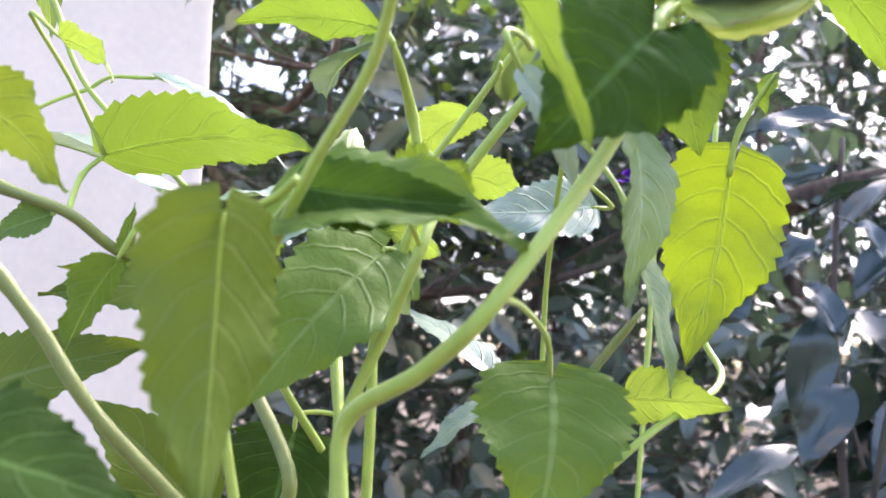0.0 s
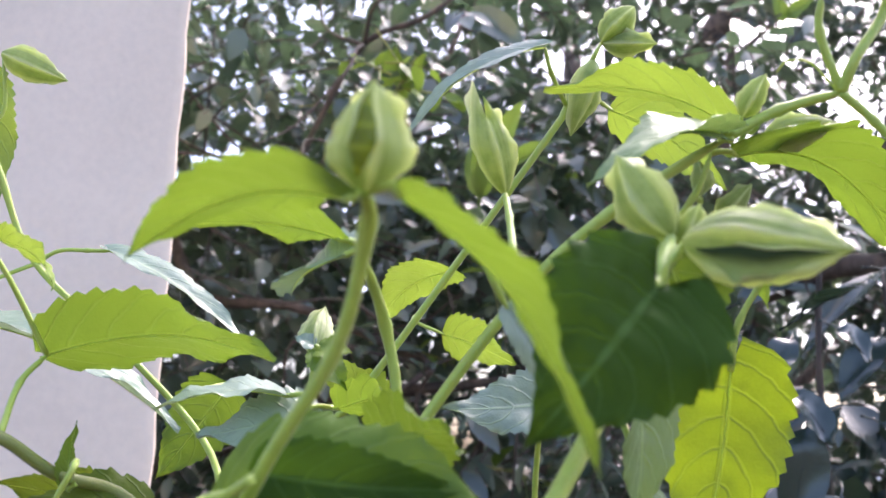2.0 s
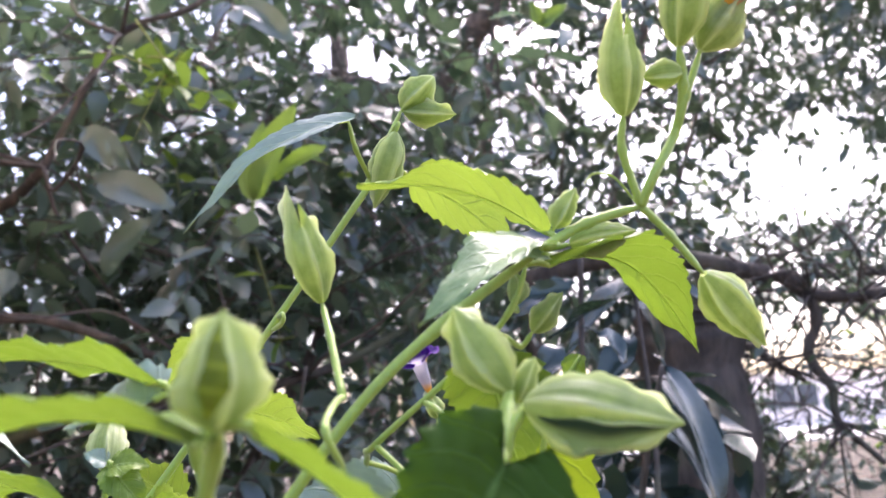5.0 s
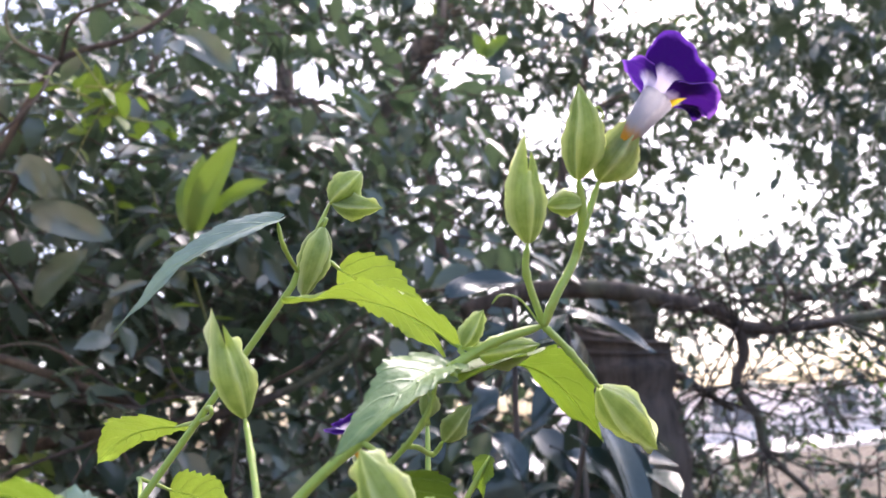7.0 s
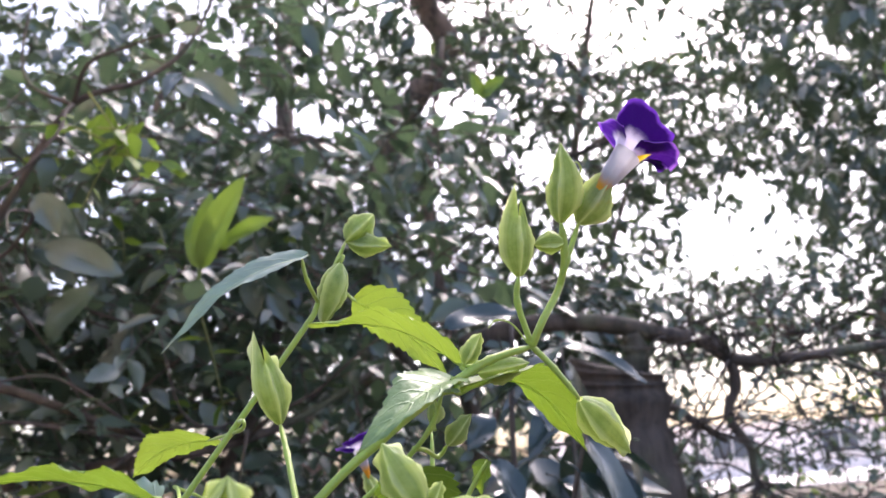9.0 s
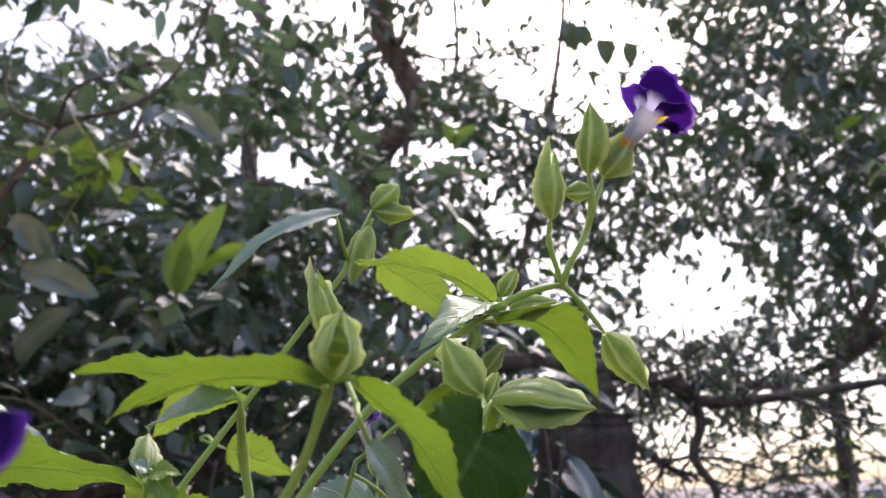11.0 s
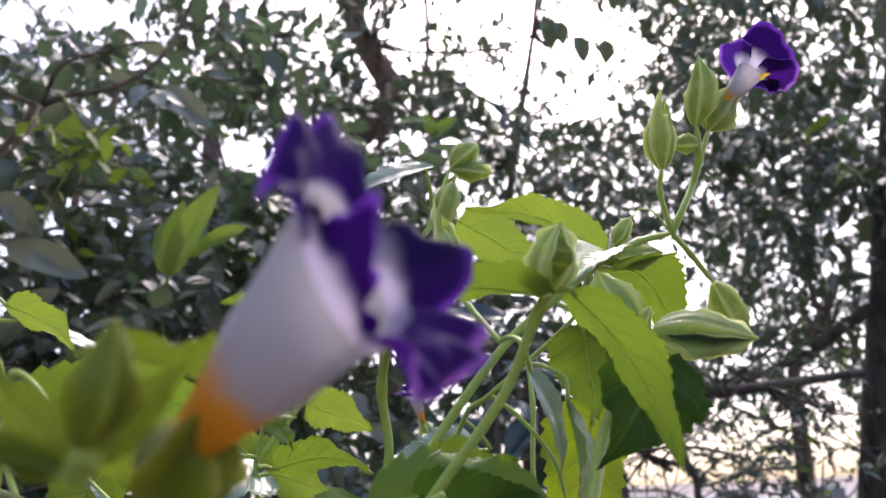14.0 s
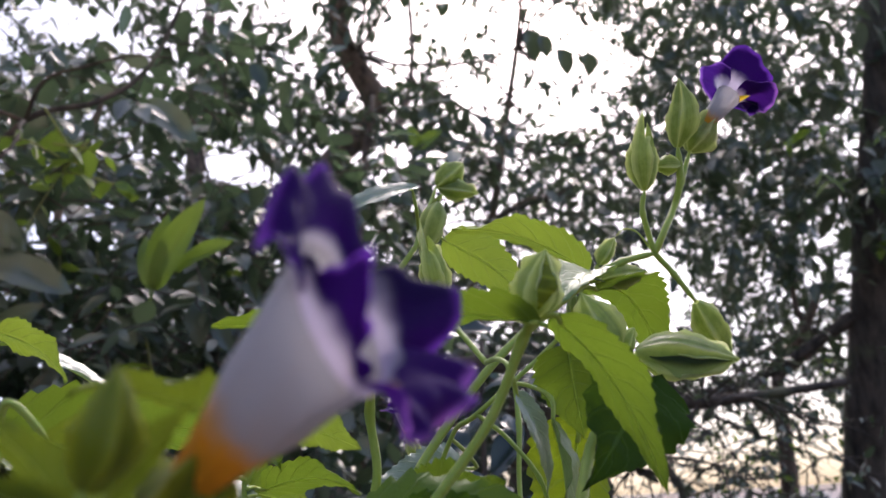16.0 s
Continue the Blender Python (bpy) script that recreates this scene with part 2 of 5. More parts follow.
bark_brown = bark_material("bark_brown", (0.08, 0.058, 0.045), (0.24, 0.175, 0.13))
bark_dark = bark_material("bark_dark", (0.03, 0.025, 0.02), (0.10, 0.08, 0.065))


def plain_material(name, col, rough=0.8, vary=0.12, scale=6.0, bumpy=0.2, depth=0.002):
    n = Nodes(name)
    place = n.object_vec()
    big, small = n.noise(scale, 5, place), n.noise(scale * 22, 4, place)
    tone = n.math("ADD", n.math("MULTIPLY", big, 0.65), n.math("MULTIPLY", small, 0.35))
    mixed = n.mix(n.ramp(tone, [(0.3, (0, 0, 0)), (0.7, (1, 1, 1))]), rgb(*[c * (1 - vary) for c in col]), rgb(*[min(1, c * (1 + vary)) for c in col]))
    bump = n.add("ShaderNodeBump", {"Height": small, "Strength": bumpy, "Distance": depth}).outputs[0]
    return n.close(n.add("ShaderNodeBsdfPrincipled", {"Base Color": mixed, "Roughness": rough, "Normal": bump}).outputs[0])


wall_paint = plain_material("painted_plaster", (0.80, 0.662, 0.505), 0.75, 0.07, 9.0, 0.16, 0.001)
soil = plain_material("garden_soil", (0.10, 0.075, 0.05), 0.95, 0.5, 3.0, 0.9, 0.02)
facade_paint = plain_material("facade_plaster", (0.90, 0.80, 0.74), 0.85, 0.1, 0.8, 0.3, 0.01)
yard_paint = plain_material("pale_concrete", (0.72, 0.66, 0.60), 0.85, 0.12, 0.7, 0.3, 0.01)
trim_paint = plain_material("trim_paint", (0.75, 0.70, 0.64), 0.7, 0.08, 1.0)
window_dark = plain_material("window_glass_dark", (0.10, 0.11, 0.12), 0.15, 0.1, 1.0)


# ---- building helpers ----
def mesh_object(name, verts, faces, material, parent=None, uvs=None, smooth=True, label=""):
    """One mesh from vertices in world coordinates; a part keeps them under its thing."""
    me = bpy.data.meshes.new(name)
    me.from_pydata([tuple(v) for v in verts], [], faces)
    if uvs is not None:
        layer = me.uv_layers.new(name="UVMap")
        flat = np.array([uvs[i] for f in me.polygons for i in f.vertices], dtype=np.float32).ravel()
        layer.data.foreach_set("uv", flat)
    if smooth:
        me.polygons.foreach_set("use_smooth", [True] * len(me.polygons))
    me.materials.append(material)
    ob = new(name, me)
    if parent is not None:
        ob.parent = parent
        ob.matrix_parent_inverse = Matrix.Translation(-parent.location)
    if label:
        ob["label"] = label
    return ob


def part(name, bm, material, parent, label=""):
    me = bpy.data.meshes.new(name)
    bm.to_mesh(me)
    bm.free()
    me.materials.append(material)
    ob = new(name, me)
    if parent is not None:
        ob.parent = parent
        ob.matrix_parent_inverse = Matrix.Translation(-parent.location)
    if label:
        ob["label"] = label
    return ob


def smooth_line(points, steps):
    """Catmull-Rom through the points."""
    p = [Vector(q) for q in points]
    if len(p) == 2:
        return [p[0].lerp(p[1], i / steps) for i in range(steps + 1)]
    ends = [p[0] * 2 - p[1]] + p + [p[-1] * 2 - p[-2]]
    out = []
    for i in range(1, len(ends) - 2):
        a, b, c, d = ends[i - 1:i + 3]
        for k in range(steps):
            t = k / steps
            out.append(0.5 * ((2 * b) + (c - a) * t + (2 * a - 5 * b + 4 * c - d) * t * t + (3 * b - a - 3 * c + d) * t ** 3))
    out.append(ends[-2])
    return out


def tube_data(line, radius, sides=8, square=0.0):
    """Vertices and faces of a tube; radius is a function of 0..1."""
    verts, faces = [], []
    side = Vector((0.31, 0.87, 0.2))
    for i, p in enumerate(line):
        a = (line[min(i + 1, len(line) - 1)] - line[max(i - 1, 0)]).normalized()
        side = (side - a * side.dot(a)).normalized()
        up = a.cross(side)
        r = radius(i / (len(line) - 1))
        for k in range(sides):
            th = 2 * math.pi * k / sides
            rr = r * (1 + square * abs(math.cos(2 * th)))
            verts.append(p + side * (rr * math.cos(th)) + up * (rr * math.sin(th)))
    n = len(line)
    for i in range(n - 1):
        for k in range(sides):
            k2 = (k + 1) % sides
            faces.append((i * sides + k, i * sides + k2, (i + 1) * sides + k2, (i + 1) * sides + k))
    faces.append(tuple(range(sides))[::-1])
    faces.append(tuple((n - 1) * sides + k for k in range(sides)))
    return verts, faces


def stem(plant, *points_and_mm, look_of=None):
    """A hairy square stem through the points; the last number is its usual radius in mm, less the swelling."""
    *points, mm = points_and_mm
    line = smooth_line(points, 7)
    r = mm / 1000 * 1.22
    long = len(points) > 5
    nodes = [i / (len(points) - 1) for i in range(1, len(points) - 1)]

    def radius(t):
        swell = max([0] + [math.exp(-((t - s) * 45) ** 2) for s in nodes[:1]])
        tip = 1 - 0.55 * max(0.0, 1 - t * len(line) / 2.2)
        return r * tip * (0.84 + (0.24 if long else 0.12) * t + 0.28 * swell)

    verts, faces = tube_data(line, radius, 10, 0.10)
    return mesh_object("stem", verts, faces, look_of or stem_green, plant)


def leaf(plant, base, tip, width, normal, fold, arch, material, heart=0.055, taper=1.11):
    """A toothed ovate blade from base to tip with its midrib below; fold in degrees, arch by length,
    heart: how far the base lobes reach back, taper: how fast it narrows to the tip."""
    base, tip, nn = Vector(base), Vector(tip), Vector(normal).normalized()
    a = tip - base
    length = a.length
    a.normalize()
    nn = (nn - a * nn.dot(a)).normalized()
    s = nn.cross(a)
    rng = random.Random(round(base.x * 1e5) + round(tip.z * 1e5))
    teeth = rng.randint(12, 15)
    nu = teeth * 4
    cols = [-1, -0.9, -0.68, -0.45, -0.22, 0, 0.22, 0.45, 0.68, 0.9, 1]
    lean, twist = rng.uniform(-0.06, 0.06), rng.uniform(-0.25, 0.25)
    p1, p2 = rng.uniform(0, 6), rng.uniform(0, 6)
    tan_fold = math.tan(math.radians(fold))
    verts, uvs, faces, spine = [], [], [], []
    rise, back = (0.36, 6) if heart < 0.2 else (0.6, 4)
    at_most = rise / (rise + taper)
    peak = at_most ** rise * (1 - at_most) ** taper
    for i in range(nu + 1):
        u = i / nu
        prof = (max(u, 1e-4) ** rise) * ((1 - u) ** taper) / peak * width / 2
        saw = (u * teeth) % 1.0
        ctr = base + a * (length * u) + nn * (arch * length * math.sin(math.pi * u ** 0.9)) + s * (lean * length * math.sin(math.pi * u))
        spine.append(ctr - nn * 0.00012)
        for v in cols:
            w = prof * abs(v)
            if abs(v) == 1:
                w *= 0.93 + 0.17 * saw * (1 - 0.35 * u)
            rib = math.cos(2 * math.pi * (6.5 * u ** 0.85 - 1.7 * abs(v) ** 1.35 + 0.28))
            quilt = (0.030 if back == 6 else 0.055) * width * (-rib) * abs(v) ** 0.5 * (1 - abs(v) * 0.5)
            curl = 0.05 * width * math.sin(p1 + 9 * u) * abs(v) ** 2 * (1 if v > 0 else 0.8) + 0.04 * width * math.sin(p2 + 15 * u + v) * v * v
            h = w * tan_fold * (1 - 0.45 * abs(v)) + quilt + curl * min(1, 4 * u) + twist * (u - 0.3) * w * (1 if v > 0 else -1) * 0.6
            ahead = a * (length * abs(v) * (0.05 * u * (1 - u) - heart * (1 - u) ** back * (1 if i or back == 6 else 0)))
            verts.append(ctr + s * (w if v > 0 else -w) + nn * h + ahead)
            uvs.append((u, v * 0.5 + 0.5))
    m = len(cols)
    for i in range(nu):
        for k in range(m - 1):
            faces.append((i * m + k, i * m + k + 1, (i + 1) * m + k + 1, (i + 1) * m + k))
    ob = mesh_object("leaf", verts, faces, material, plant, uvs)
    rv, rf = tube_data(spine[::3] + [spine[-1]], lambda t: 0.00016 * (1 - 0.85 * t) * (length / 0.04) ** 0.5, 6)
    mesh_object("midrib", rv, rf, rib_pale, ob, label="paler raised midrib")
    return ob


def bud(plant, base, tip, width, split=False, twist=0, material=None, slit=0.0, hollow_look=None):
    """A calyx of five sepals with thin raised keels: swollen below, drawn out into a sharp beak."""
    base, tip = Vector(base), Vector(tip)
    a = tip - base
    length = a.length
    a.normalize()
    side = a.orthogonal().normalized()
    side = Matrix.Rotation(math.radians(twist), 3, a) @ side
    if split:
        side = Vector((0.08, 0.10, 0.42)) - base
        side = Matrix.Rotation(math.radians(twist - 60), 3, a) @ (side - a * side.dot(a)).normalized()
    up = a.cross(side)
    rng = random.Random(round(base.x * 1e5))
    p0 = rng.uniform(0, 6)
    plump = width > 0.8 * length
    bend = side * (length * rng.uniform(-0.06, 0.06)) + up * (length * rng.uniform(-0.06, 0.06))
    wing = [rng.uniform(0.6, 1.25) for _ in range(5)]
    rings, sides = 30, 60
    verts, uvs, faces = [], [], []
    rise, fall = (0.62, 0.80) if plump else (0.72, 1.12)
    peak = ((rise / (rise + fall)) ** rise) * ((fall / (rise + fall)) ** fall)
    for i in range(rings + 1):
        u = i / rings
        body = (max(u, 0.004) ** rise) * (max(1 - u, 0.0) ** fall) / peak
        beak = 0.16 * math.exp(-((u - 0.86) / 0.10) ** 2) * (1 - u) * 3
        prof = body + beak * (0.6 if plump else 0.5)
        foot = 0.10 * math.exp(-(u / 0.05) ** 2)
        ctr = base + a * (length * u * 1.06) + bend * math.sin(math.pi * u)
        for k in range(sides + 1):
            th = 2 * math.pi * (k % sides) / sides
            ridge = 1 - abs(math.sin(2.5 * th))
            w = wing[round(k / 12) % 5]
            keel = ridge ** 3.6 * 0.25 * w * (0.35 + 0.65 * math.sin(math.pi * min(1, u * 1.25)) ** 0.7)
            r = width / 2 * (prof * (0.80 + keel * 1.4) + foot) * (1 + 0.035 * math.sin(3 * th + 7 * u + p0)) + 0.00015
            r += width * ridge ** 3 * math.sin(math.pi * u) * (0.030 * math.sin(15 * u + 9 * w) + 0.020 * math.sin(37 * u + 5 * w))
            r += 0.010 * width * math.sin(th * 20) * (1 - ridge) * math.sin(math.pi * u)
            ahead = 0.0
            horn = 0 if plump else math.exp(-((u - 0.80) / 0.09) ** 2) * ridge ** 5 * max(0, math.sin(p0 + 2.1 * round(k / 12)))
            r += 0.13 * width * horn
            ahead += 0.07 * horn
            if split:
                point = max(lift * math.exp(-(min(abs(th - q), 2 * math.pi - abs(th - q)) / 0.42) ** 2) for q, lift in ((0.0, 1.0), (2 * math.pi / 3, 0.55)))
                ahead += u ** 3 * (0.10 * point - 0.30 * (1 - point))
                r += 0.42 * width * point * u ** 3 * (1.25 - u)
            verts.append(ctr + side * (r * math.cos(th)) + up * (r * math.sin(th)) + a * (ahead * length))
            uvs.append((u, k / sides))
    m = sides + 1
    for i in range(rings):
        for k in range(sides):
            faces.append((i * m + k, i * m + k + 1, (i + 1) * m + k + 1, (i + 1) * m + k))
    ob = mesh_object("bud", verts, faces, material or calyx_green, plant, uvs)
    if slit:
        # between two sepals, in the furrow facing the path: dark corolla plus painted shade
        view = Vector((0.08, 0.10, 0.40)) - base
        k0 = max(range(6, sides, 12), key=lambda k: (verts[12 * m + k] - base - a * length * 12 / rings).dot(view))
        lift = 1 if verts[15 * m + (k0 + 3) % sides].z > verts[15 * m + (k0 - 3) % sides].z else -1
        gv, gf, gu, lip = [], [], [], []
        for i in range(4, 29):
            u = i / rings
            swell = math.sin(math.pi * (i - 3.5) / 25) ** 0.7
            top = slit * 6.0 * swell * (1 + 0.22 * math.sin(17 * u + 1.0))
            low = -slit * 15.0 * swell
            ctr = base + a * (length * u)
            for q in range(9):
                k = (k0 + lift * (top + (low - top) * q / 8)) % sides
                lo = verts[i * m + int(k)].lerp(verts[i * m + int(k) + 1], k % 1)
                gv.append(lo + (lo - ctr).normalized() * (0.00010 if 0 < q < 8 else -0.00006))
                gu.append((q / 8, u))
                if q == 0 and i > 11:
                    lip.append(lo + (lo - ctr).normalized() * 0.00022)
        for i in range(24):
            for q in range(8):
                gf.append((i * 9 + q, i * 9 + q + 1, i * 9 + q + 10, i * 9 + q + 9))
        mesh_object("gap", gv, gf, hollow_look or hollow_shade_green, ob, gu, label="dark corolla and painted shade between the sepals")
        rv, rf = tube_data(smooth_line(lip, 2), lambda q: 0.00022 * math.sin(math.pi * min(1, q + 0.08)) + 0.00006, 6)
        mesh_object("sepal_edge", rv, rf, calyx_green, ob, [(0.5, 0.0)] * len(rv), label="pale wavy edge of a sepal")
    return ob


LOBES_SIDE = (("upper_lip", 90, 72, 0.44, 44, 100, 1.4), ("side_lobe", 192, 50, 0.36, -14, 50, 1.2), ("side_lobe", -24, 54, 0.46, 46, 85, 2.0), ("lower_lobe", 280, 44, 0.56, 48, 90, 1.6))
LOBES_BACK = (("upper_lip", 90, 80, 0.72, 72, 35, 0.7), ("side_lobe", 196, 66, 0.88, 36, 30, 0.5), ("side_lobe", -16, 58, 0.72, 60, 40, 0.7), ("lower_lobe", 270, 56, 0.78, 62, 45, 0.7))


def flower(plant, foot, base, mouth, up, radius, lobes, gape=0.4, calyx_look=None, cup=0.26, nod=0.0, lip_look=None):
    """A trumpet flower in its calyx: tube, upper lip, two side lobes, lower lobe with a yellow spot.
    lobes: name, middle and half width in degrees round the axis, reach, lean away from the axis, curl, ruffle.
    gape: the mouth's share of the radius; cup: the share of the tube inside the calyx; nod: how far the mouth turns towards the lower lobe."""
    foot, base, mouth = Vector(foot), Vector(base), Vector(mouth)
    a = mouth - base
    length = a.length
    a.normalize()
    up = Vector(up)
    up = (up - a * up.dot(a)).normalized()
    right = up.cross(a)
    calyx = bud(plant, foot, base + a * length * cup, radius * 0.66, True, 0, calyx_look)
    calyx.name = "flower"
    throat = radius * gape

    def at(r, th, z):
        tilt = nod * min(1.0, max(0.0, z / length - 0.2) / 0.8) * math.sin(th) * min(r, throat * 1.25)
        return base + a * (z + tilt) + right * (r * math.cos(th)) + up * (r * math.sin(th))

    verts, uvs, faces = [], [], []
    rings, sides = 22, 44
    for i in range(rings + 1):
        s = i / rings
        r = throat * (0.30 + 0.30 * min(1, s / 0.55) ** 1.4 + 0.40 * s ** 2.2)
        for k in range(sides + 1):
            th = 2 * math.pi * (k % sides) / sides
            flat = 1 + 0.06 * math.sin(5 * th + 0.5) * s + 0.03 * math.sin(9 * th + 4 * s) + 0.04 * math.sin(2 * th + 1) * s
            verts.append(at(r * flat, th, length * s))
            uvs.append((s * 0.94, k / sides))
    m = sides + 1
    for i in range(rings):
        for k in range(sides):
            faces.append((i * m + k, i * m + k + 1, (i + 1) * m + k + 1, (i + 1) * m + k))
    mesh_object("corolla_tube", verts, faces, petal_tube, calyx, uvs, label="white corolla tube, yellow at the foot")
    rng = random.Random(round(foot.z * 1e5))
    looks = {"upper_lip": (lip_look or petal_lip, "broad erect violet upper lip"), "side_lobe": (petal_dark, "deep violet rounded side lobe"),
             "lower_lobe": (petal_spot, "violet lower lobe with a yellow spot")}
    for name, mid, half, reach, lean, curl, ruff in lobes:
        verts, uvs, faces = [], [], []
        na, nb = 40, 18
        p1 = rng.uniform(0, 6)
        inset = rng.uniform(0.0, 0.02)
        for j in range(nb + 1):
            b = j / nb
            for i in range(na + 1):
                x = 2 * i / na - 1
                th = math.radians(mid + half * x * (1 + 0.22 * b - 0.20 * b * b))
                notch = 1 - 0.16 * math.exp(-(x * 4.5) ** 2) if name == "upper_lip" else 1.0
                span = (1 - abs(x) ** 2.6 * 0.42) * notch * radius * reach
                r, z = throat * (0.985 - inset), length - 0.0001
                for q in range(j):
                    ang = math.radians(lean * min(1, 0.30 + 1.4 * q / nb) + curl * (q / nb) ** 2)
                    r += math.sin(ang) * span / nb
                    z += math.cos(ang) * span / nb
                wave = 0.11 * b * b * math.sin(p1 + 4.2 * x) + 0.035 * b * b * math.sin(p1 * 2 + 11 * x) + 0.04 * b * math.sin(p1 * 3 + 6 * x + 5 * b) + 0.022 * b * b * math.sin(p1 + 19 * x + 3 * b)
                ruffle = radius * ruff * wave
                verts.append(at(r + 0.45 * ruffle, th + 0.05 * b * math.sin(p1 + 3 * b), z + ruffle))
                uvs.append((b, i / na))
        m = na + 1
        for j in range(nb):
            for i in range(na):
                faces.append((j * m + i, j * m + i + 1, (j + 1) * m + i + 1, (j + 1) * m + i))
        mesh_object(name, verts, faces, looks[name][0], calyx, uvs, label=looks[name][1])
    return calyx


def plant(label, at, group=""):
    ob = new("flowering_plant")
    ob.location = at
    ob.empty_display_size = 0.05
    return tagged(ob, label, "plant", group)


# ---- setting ----
def sheet(name, size, z, material):
    n = 40
    ax = np.sign(np.linspace(-1, 1, n)) * np.abs(np.linspace(-1, 1, n)) ** 2.5 * size
    verts = [(x, y, z + 0.03 * noise.noise(Vector((x * 0.8, y * 0.8, 0)))) for y in ax for x in ax]
    faces = [(j * n + i, j * n + i + 1, (j + 1) * n + i + 1, (j + 1) * n + i) for j in range(n - 1) for i in range(n - 1)]
    return mesh_object(name, verts, faces, material)


ground = tagged(sheet("ground", 400, -0.05, soil), "dark bare garden soil under the plants", "ground", kind="structure")


def box_bm(lo, hi, bevel=0.0):
    bm = bmesh.new()
    bmesh.ops.create_cube(bm, size=1)
    for v in bm.verts:
        v.co = [lo[i] + (v.co[i] + 0.5) * (hi[i] - lo[i]) for i in range(3)]
    if bevel:
        bmesh.ops.bevel(bm, geom=bm.edges[:], offset=bevel, segments=3, affect="EDGES")
    return bm


def end_wall():
    """The end of a painted garden wall, its corner a little worn."""
    bm = bmesh.new()
    nz, xs = 160, [-1.6, -0.6, -0.2, -0.06, -0.036, -0.031, -0.030, -0.031, -0.060, -0.105]
    ys = [0.600, 0.600, 0.600, 0.600, 0.600, 0.6008, 0.602, 0.604, 0.630, 0.740]
    rows = []
    for j in range(nz + 1):
        z = -0.06 + 2.6 * j / nz
        row = []
        for i, (x, y) in enumerate(zip(xs, ys)):
            chip = 0.0026 * noise.noise(Vector((z * 14, 0.3, 0))) + 0.0014 * noise.noise(Vector((z * 60, 1.3, 0)))
            row.append(bm.verts.new((x + (chip if i > 3 else 0), y + (0.002 * noise.noise(Vector((x * 5, z * 5, 2)))), z)))
        row.append(bm.verts.new((-1.6, 0.740, z)))
        rows.append(row)
    for r0, r1 in zip(rows, rows[1:]):
        for i in range(len(r0) - 1):
            bm.faces.new((r0[i], r0[i + 1], r1[i + 1], r1[i]))
        bm.faces.new((r0[-1], r0[0], r1[0], r1[-1]))
    for f in bm.faces:
        f.smooth = True
    bm.faces.new(rows[-1])
    bmesh.ops.recalc_face_normals(bm, faces=bm.faces)
    return part("wall_end", bm, wall_paint, None)


tagged(end_wall(), "off-white painted plaster wall end beside the plants", "wall", kind="structure")


# ---- bushes and trees ----
def leaf_mesh(name, base, d, nn, sizes, rng, material, parent, slim=0.42, label=""):
    """Many ovate, folded, drooping leaves as one mesh: fourteen triangles each."""
    n = len(base)
    s = np.cross(nn, d)
    L = sizes[:, None]
    w = L * slim * rng.uniform(0.8, 1.2, (n, 1)) * 0.5
    bend = -nn * L * rng.uniform(0.02, 0.22, (n, 1))
    fold = rng.uniform(0.05, 0.5, (n, 1))
    rows = [base]
    for u, half in ((0.18, 0.72), (0.42, 1.0), (0.72, 0.66)):
        mid = base + d * L * u + bend * u * u
        rows += [mid + s * w * half + nn * w * half * fold, mid, mid - s * w * half + nn * w * half * fold]
    rows.append(base + d * L + bend)
    v = np.stack(rows, 1)
    tri = [(0, 2, 1), (0, 3, 2)]
    for k in (1, 4):
        tri += [(k, k + 1, k + 4), (k, k + 4, k + 3), (k + 1, k + 2, k + 5), (k + 1, k + 5, k + 4)]
    tri += [(7, 8, 10), (8, 9, 10)]
    return triangles(name, v, np.array(tri), material, parent, label)


def triangles(name, v, tri, material, parent, label):
    """One mesh of n alike pieces: v holds the n x k corners, tri the triangles of one piece."""
    n, k = v.shape[:2]
    faces = (tri[None] + (np.arange(n) * k)[:, None, None]).reshape(-1, 3)
    me = bpy.data.meshes.new(name)
    me.vertices.add(n * k)
    me.vertices.foreach_set("co", v.astype(np.float32).ravel())
    me.loops.add(len(faces) * 3)
    me.loops.foreach_set("vertex_index", faces.astype(np.int32).ravel())
    me.polygons.add(len(faces))
    me.polygons.foreach_set("loop_start", np.arange(0, len(faces) * 3, 3, dtype=np.int32))
    me.polygons.foreach_set("use_smooth", np.ones(len(faces), dtype=bool))
    me.update(calc_edges=True)
    me.materials.append(material)
    ob = new(name, me)
    if parent is not None:
        ob.parent = parent
        ob.matrix_parent_inverse = Matrix.Translation(-parent.location)
    tagged(ob, label, kind="stuff")
    return ob


def unit(v):
    return v / np.linalg.norm(v, axis=-1, keepdims=True)


# openings in the crowns: middle and half size across and up
GAPS = [(2.46, 2.85, 0.55, 0.24), (2.35, 2.53, 0.34, 0.25), (1.86, 2.82, 0.40, 0.15), (1.90, 2.44, 0.16, 0.14), (0.71, 1.87, 0.19, 0.10), (1.31, 2.38, 0.08, 0.09),
        (-0.20, 2.30, 0.14, 0.12), (0.07, 2.42, 0.18, 0.09), (2.75, 1.37, 0.32, 0.17), (2.88, 1.67, 0.11, 0.07), (1.70, 1.73, 0.06, 0.05), (1.51, 2.58, 0.14, 0.17)]
GAPS2 = [(-0.65, 1.44, 0.11, 0.10), (-0.40, 2.07, 0.10, 0.06), (1.81, 1.68, 0.12, 0.08), (3.0, 1.55, 0.14, 0.13), (2.64, 0.68, 0.26, 0.20), (3.40, 0.95, 0.38, 0.32),
         (3.78, 0.80, 0.26, 0.32), (2.95, 0.45, 0.60, 0.30), (2.27, 0.66, 0.22, 0.17), (1.54, 0.55, 0.10, 0.07), (1.27, 2.05, 0.10, 0.07)]


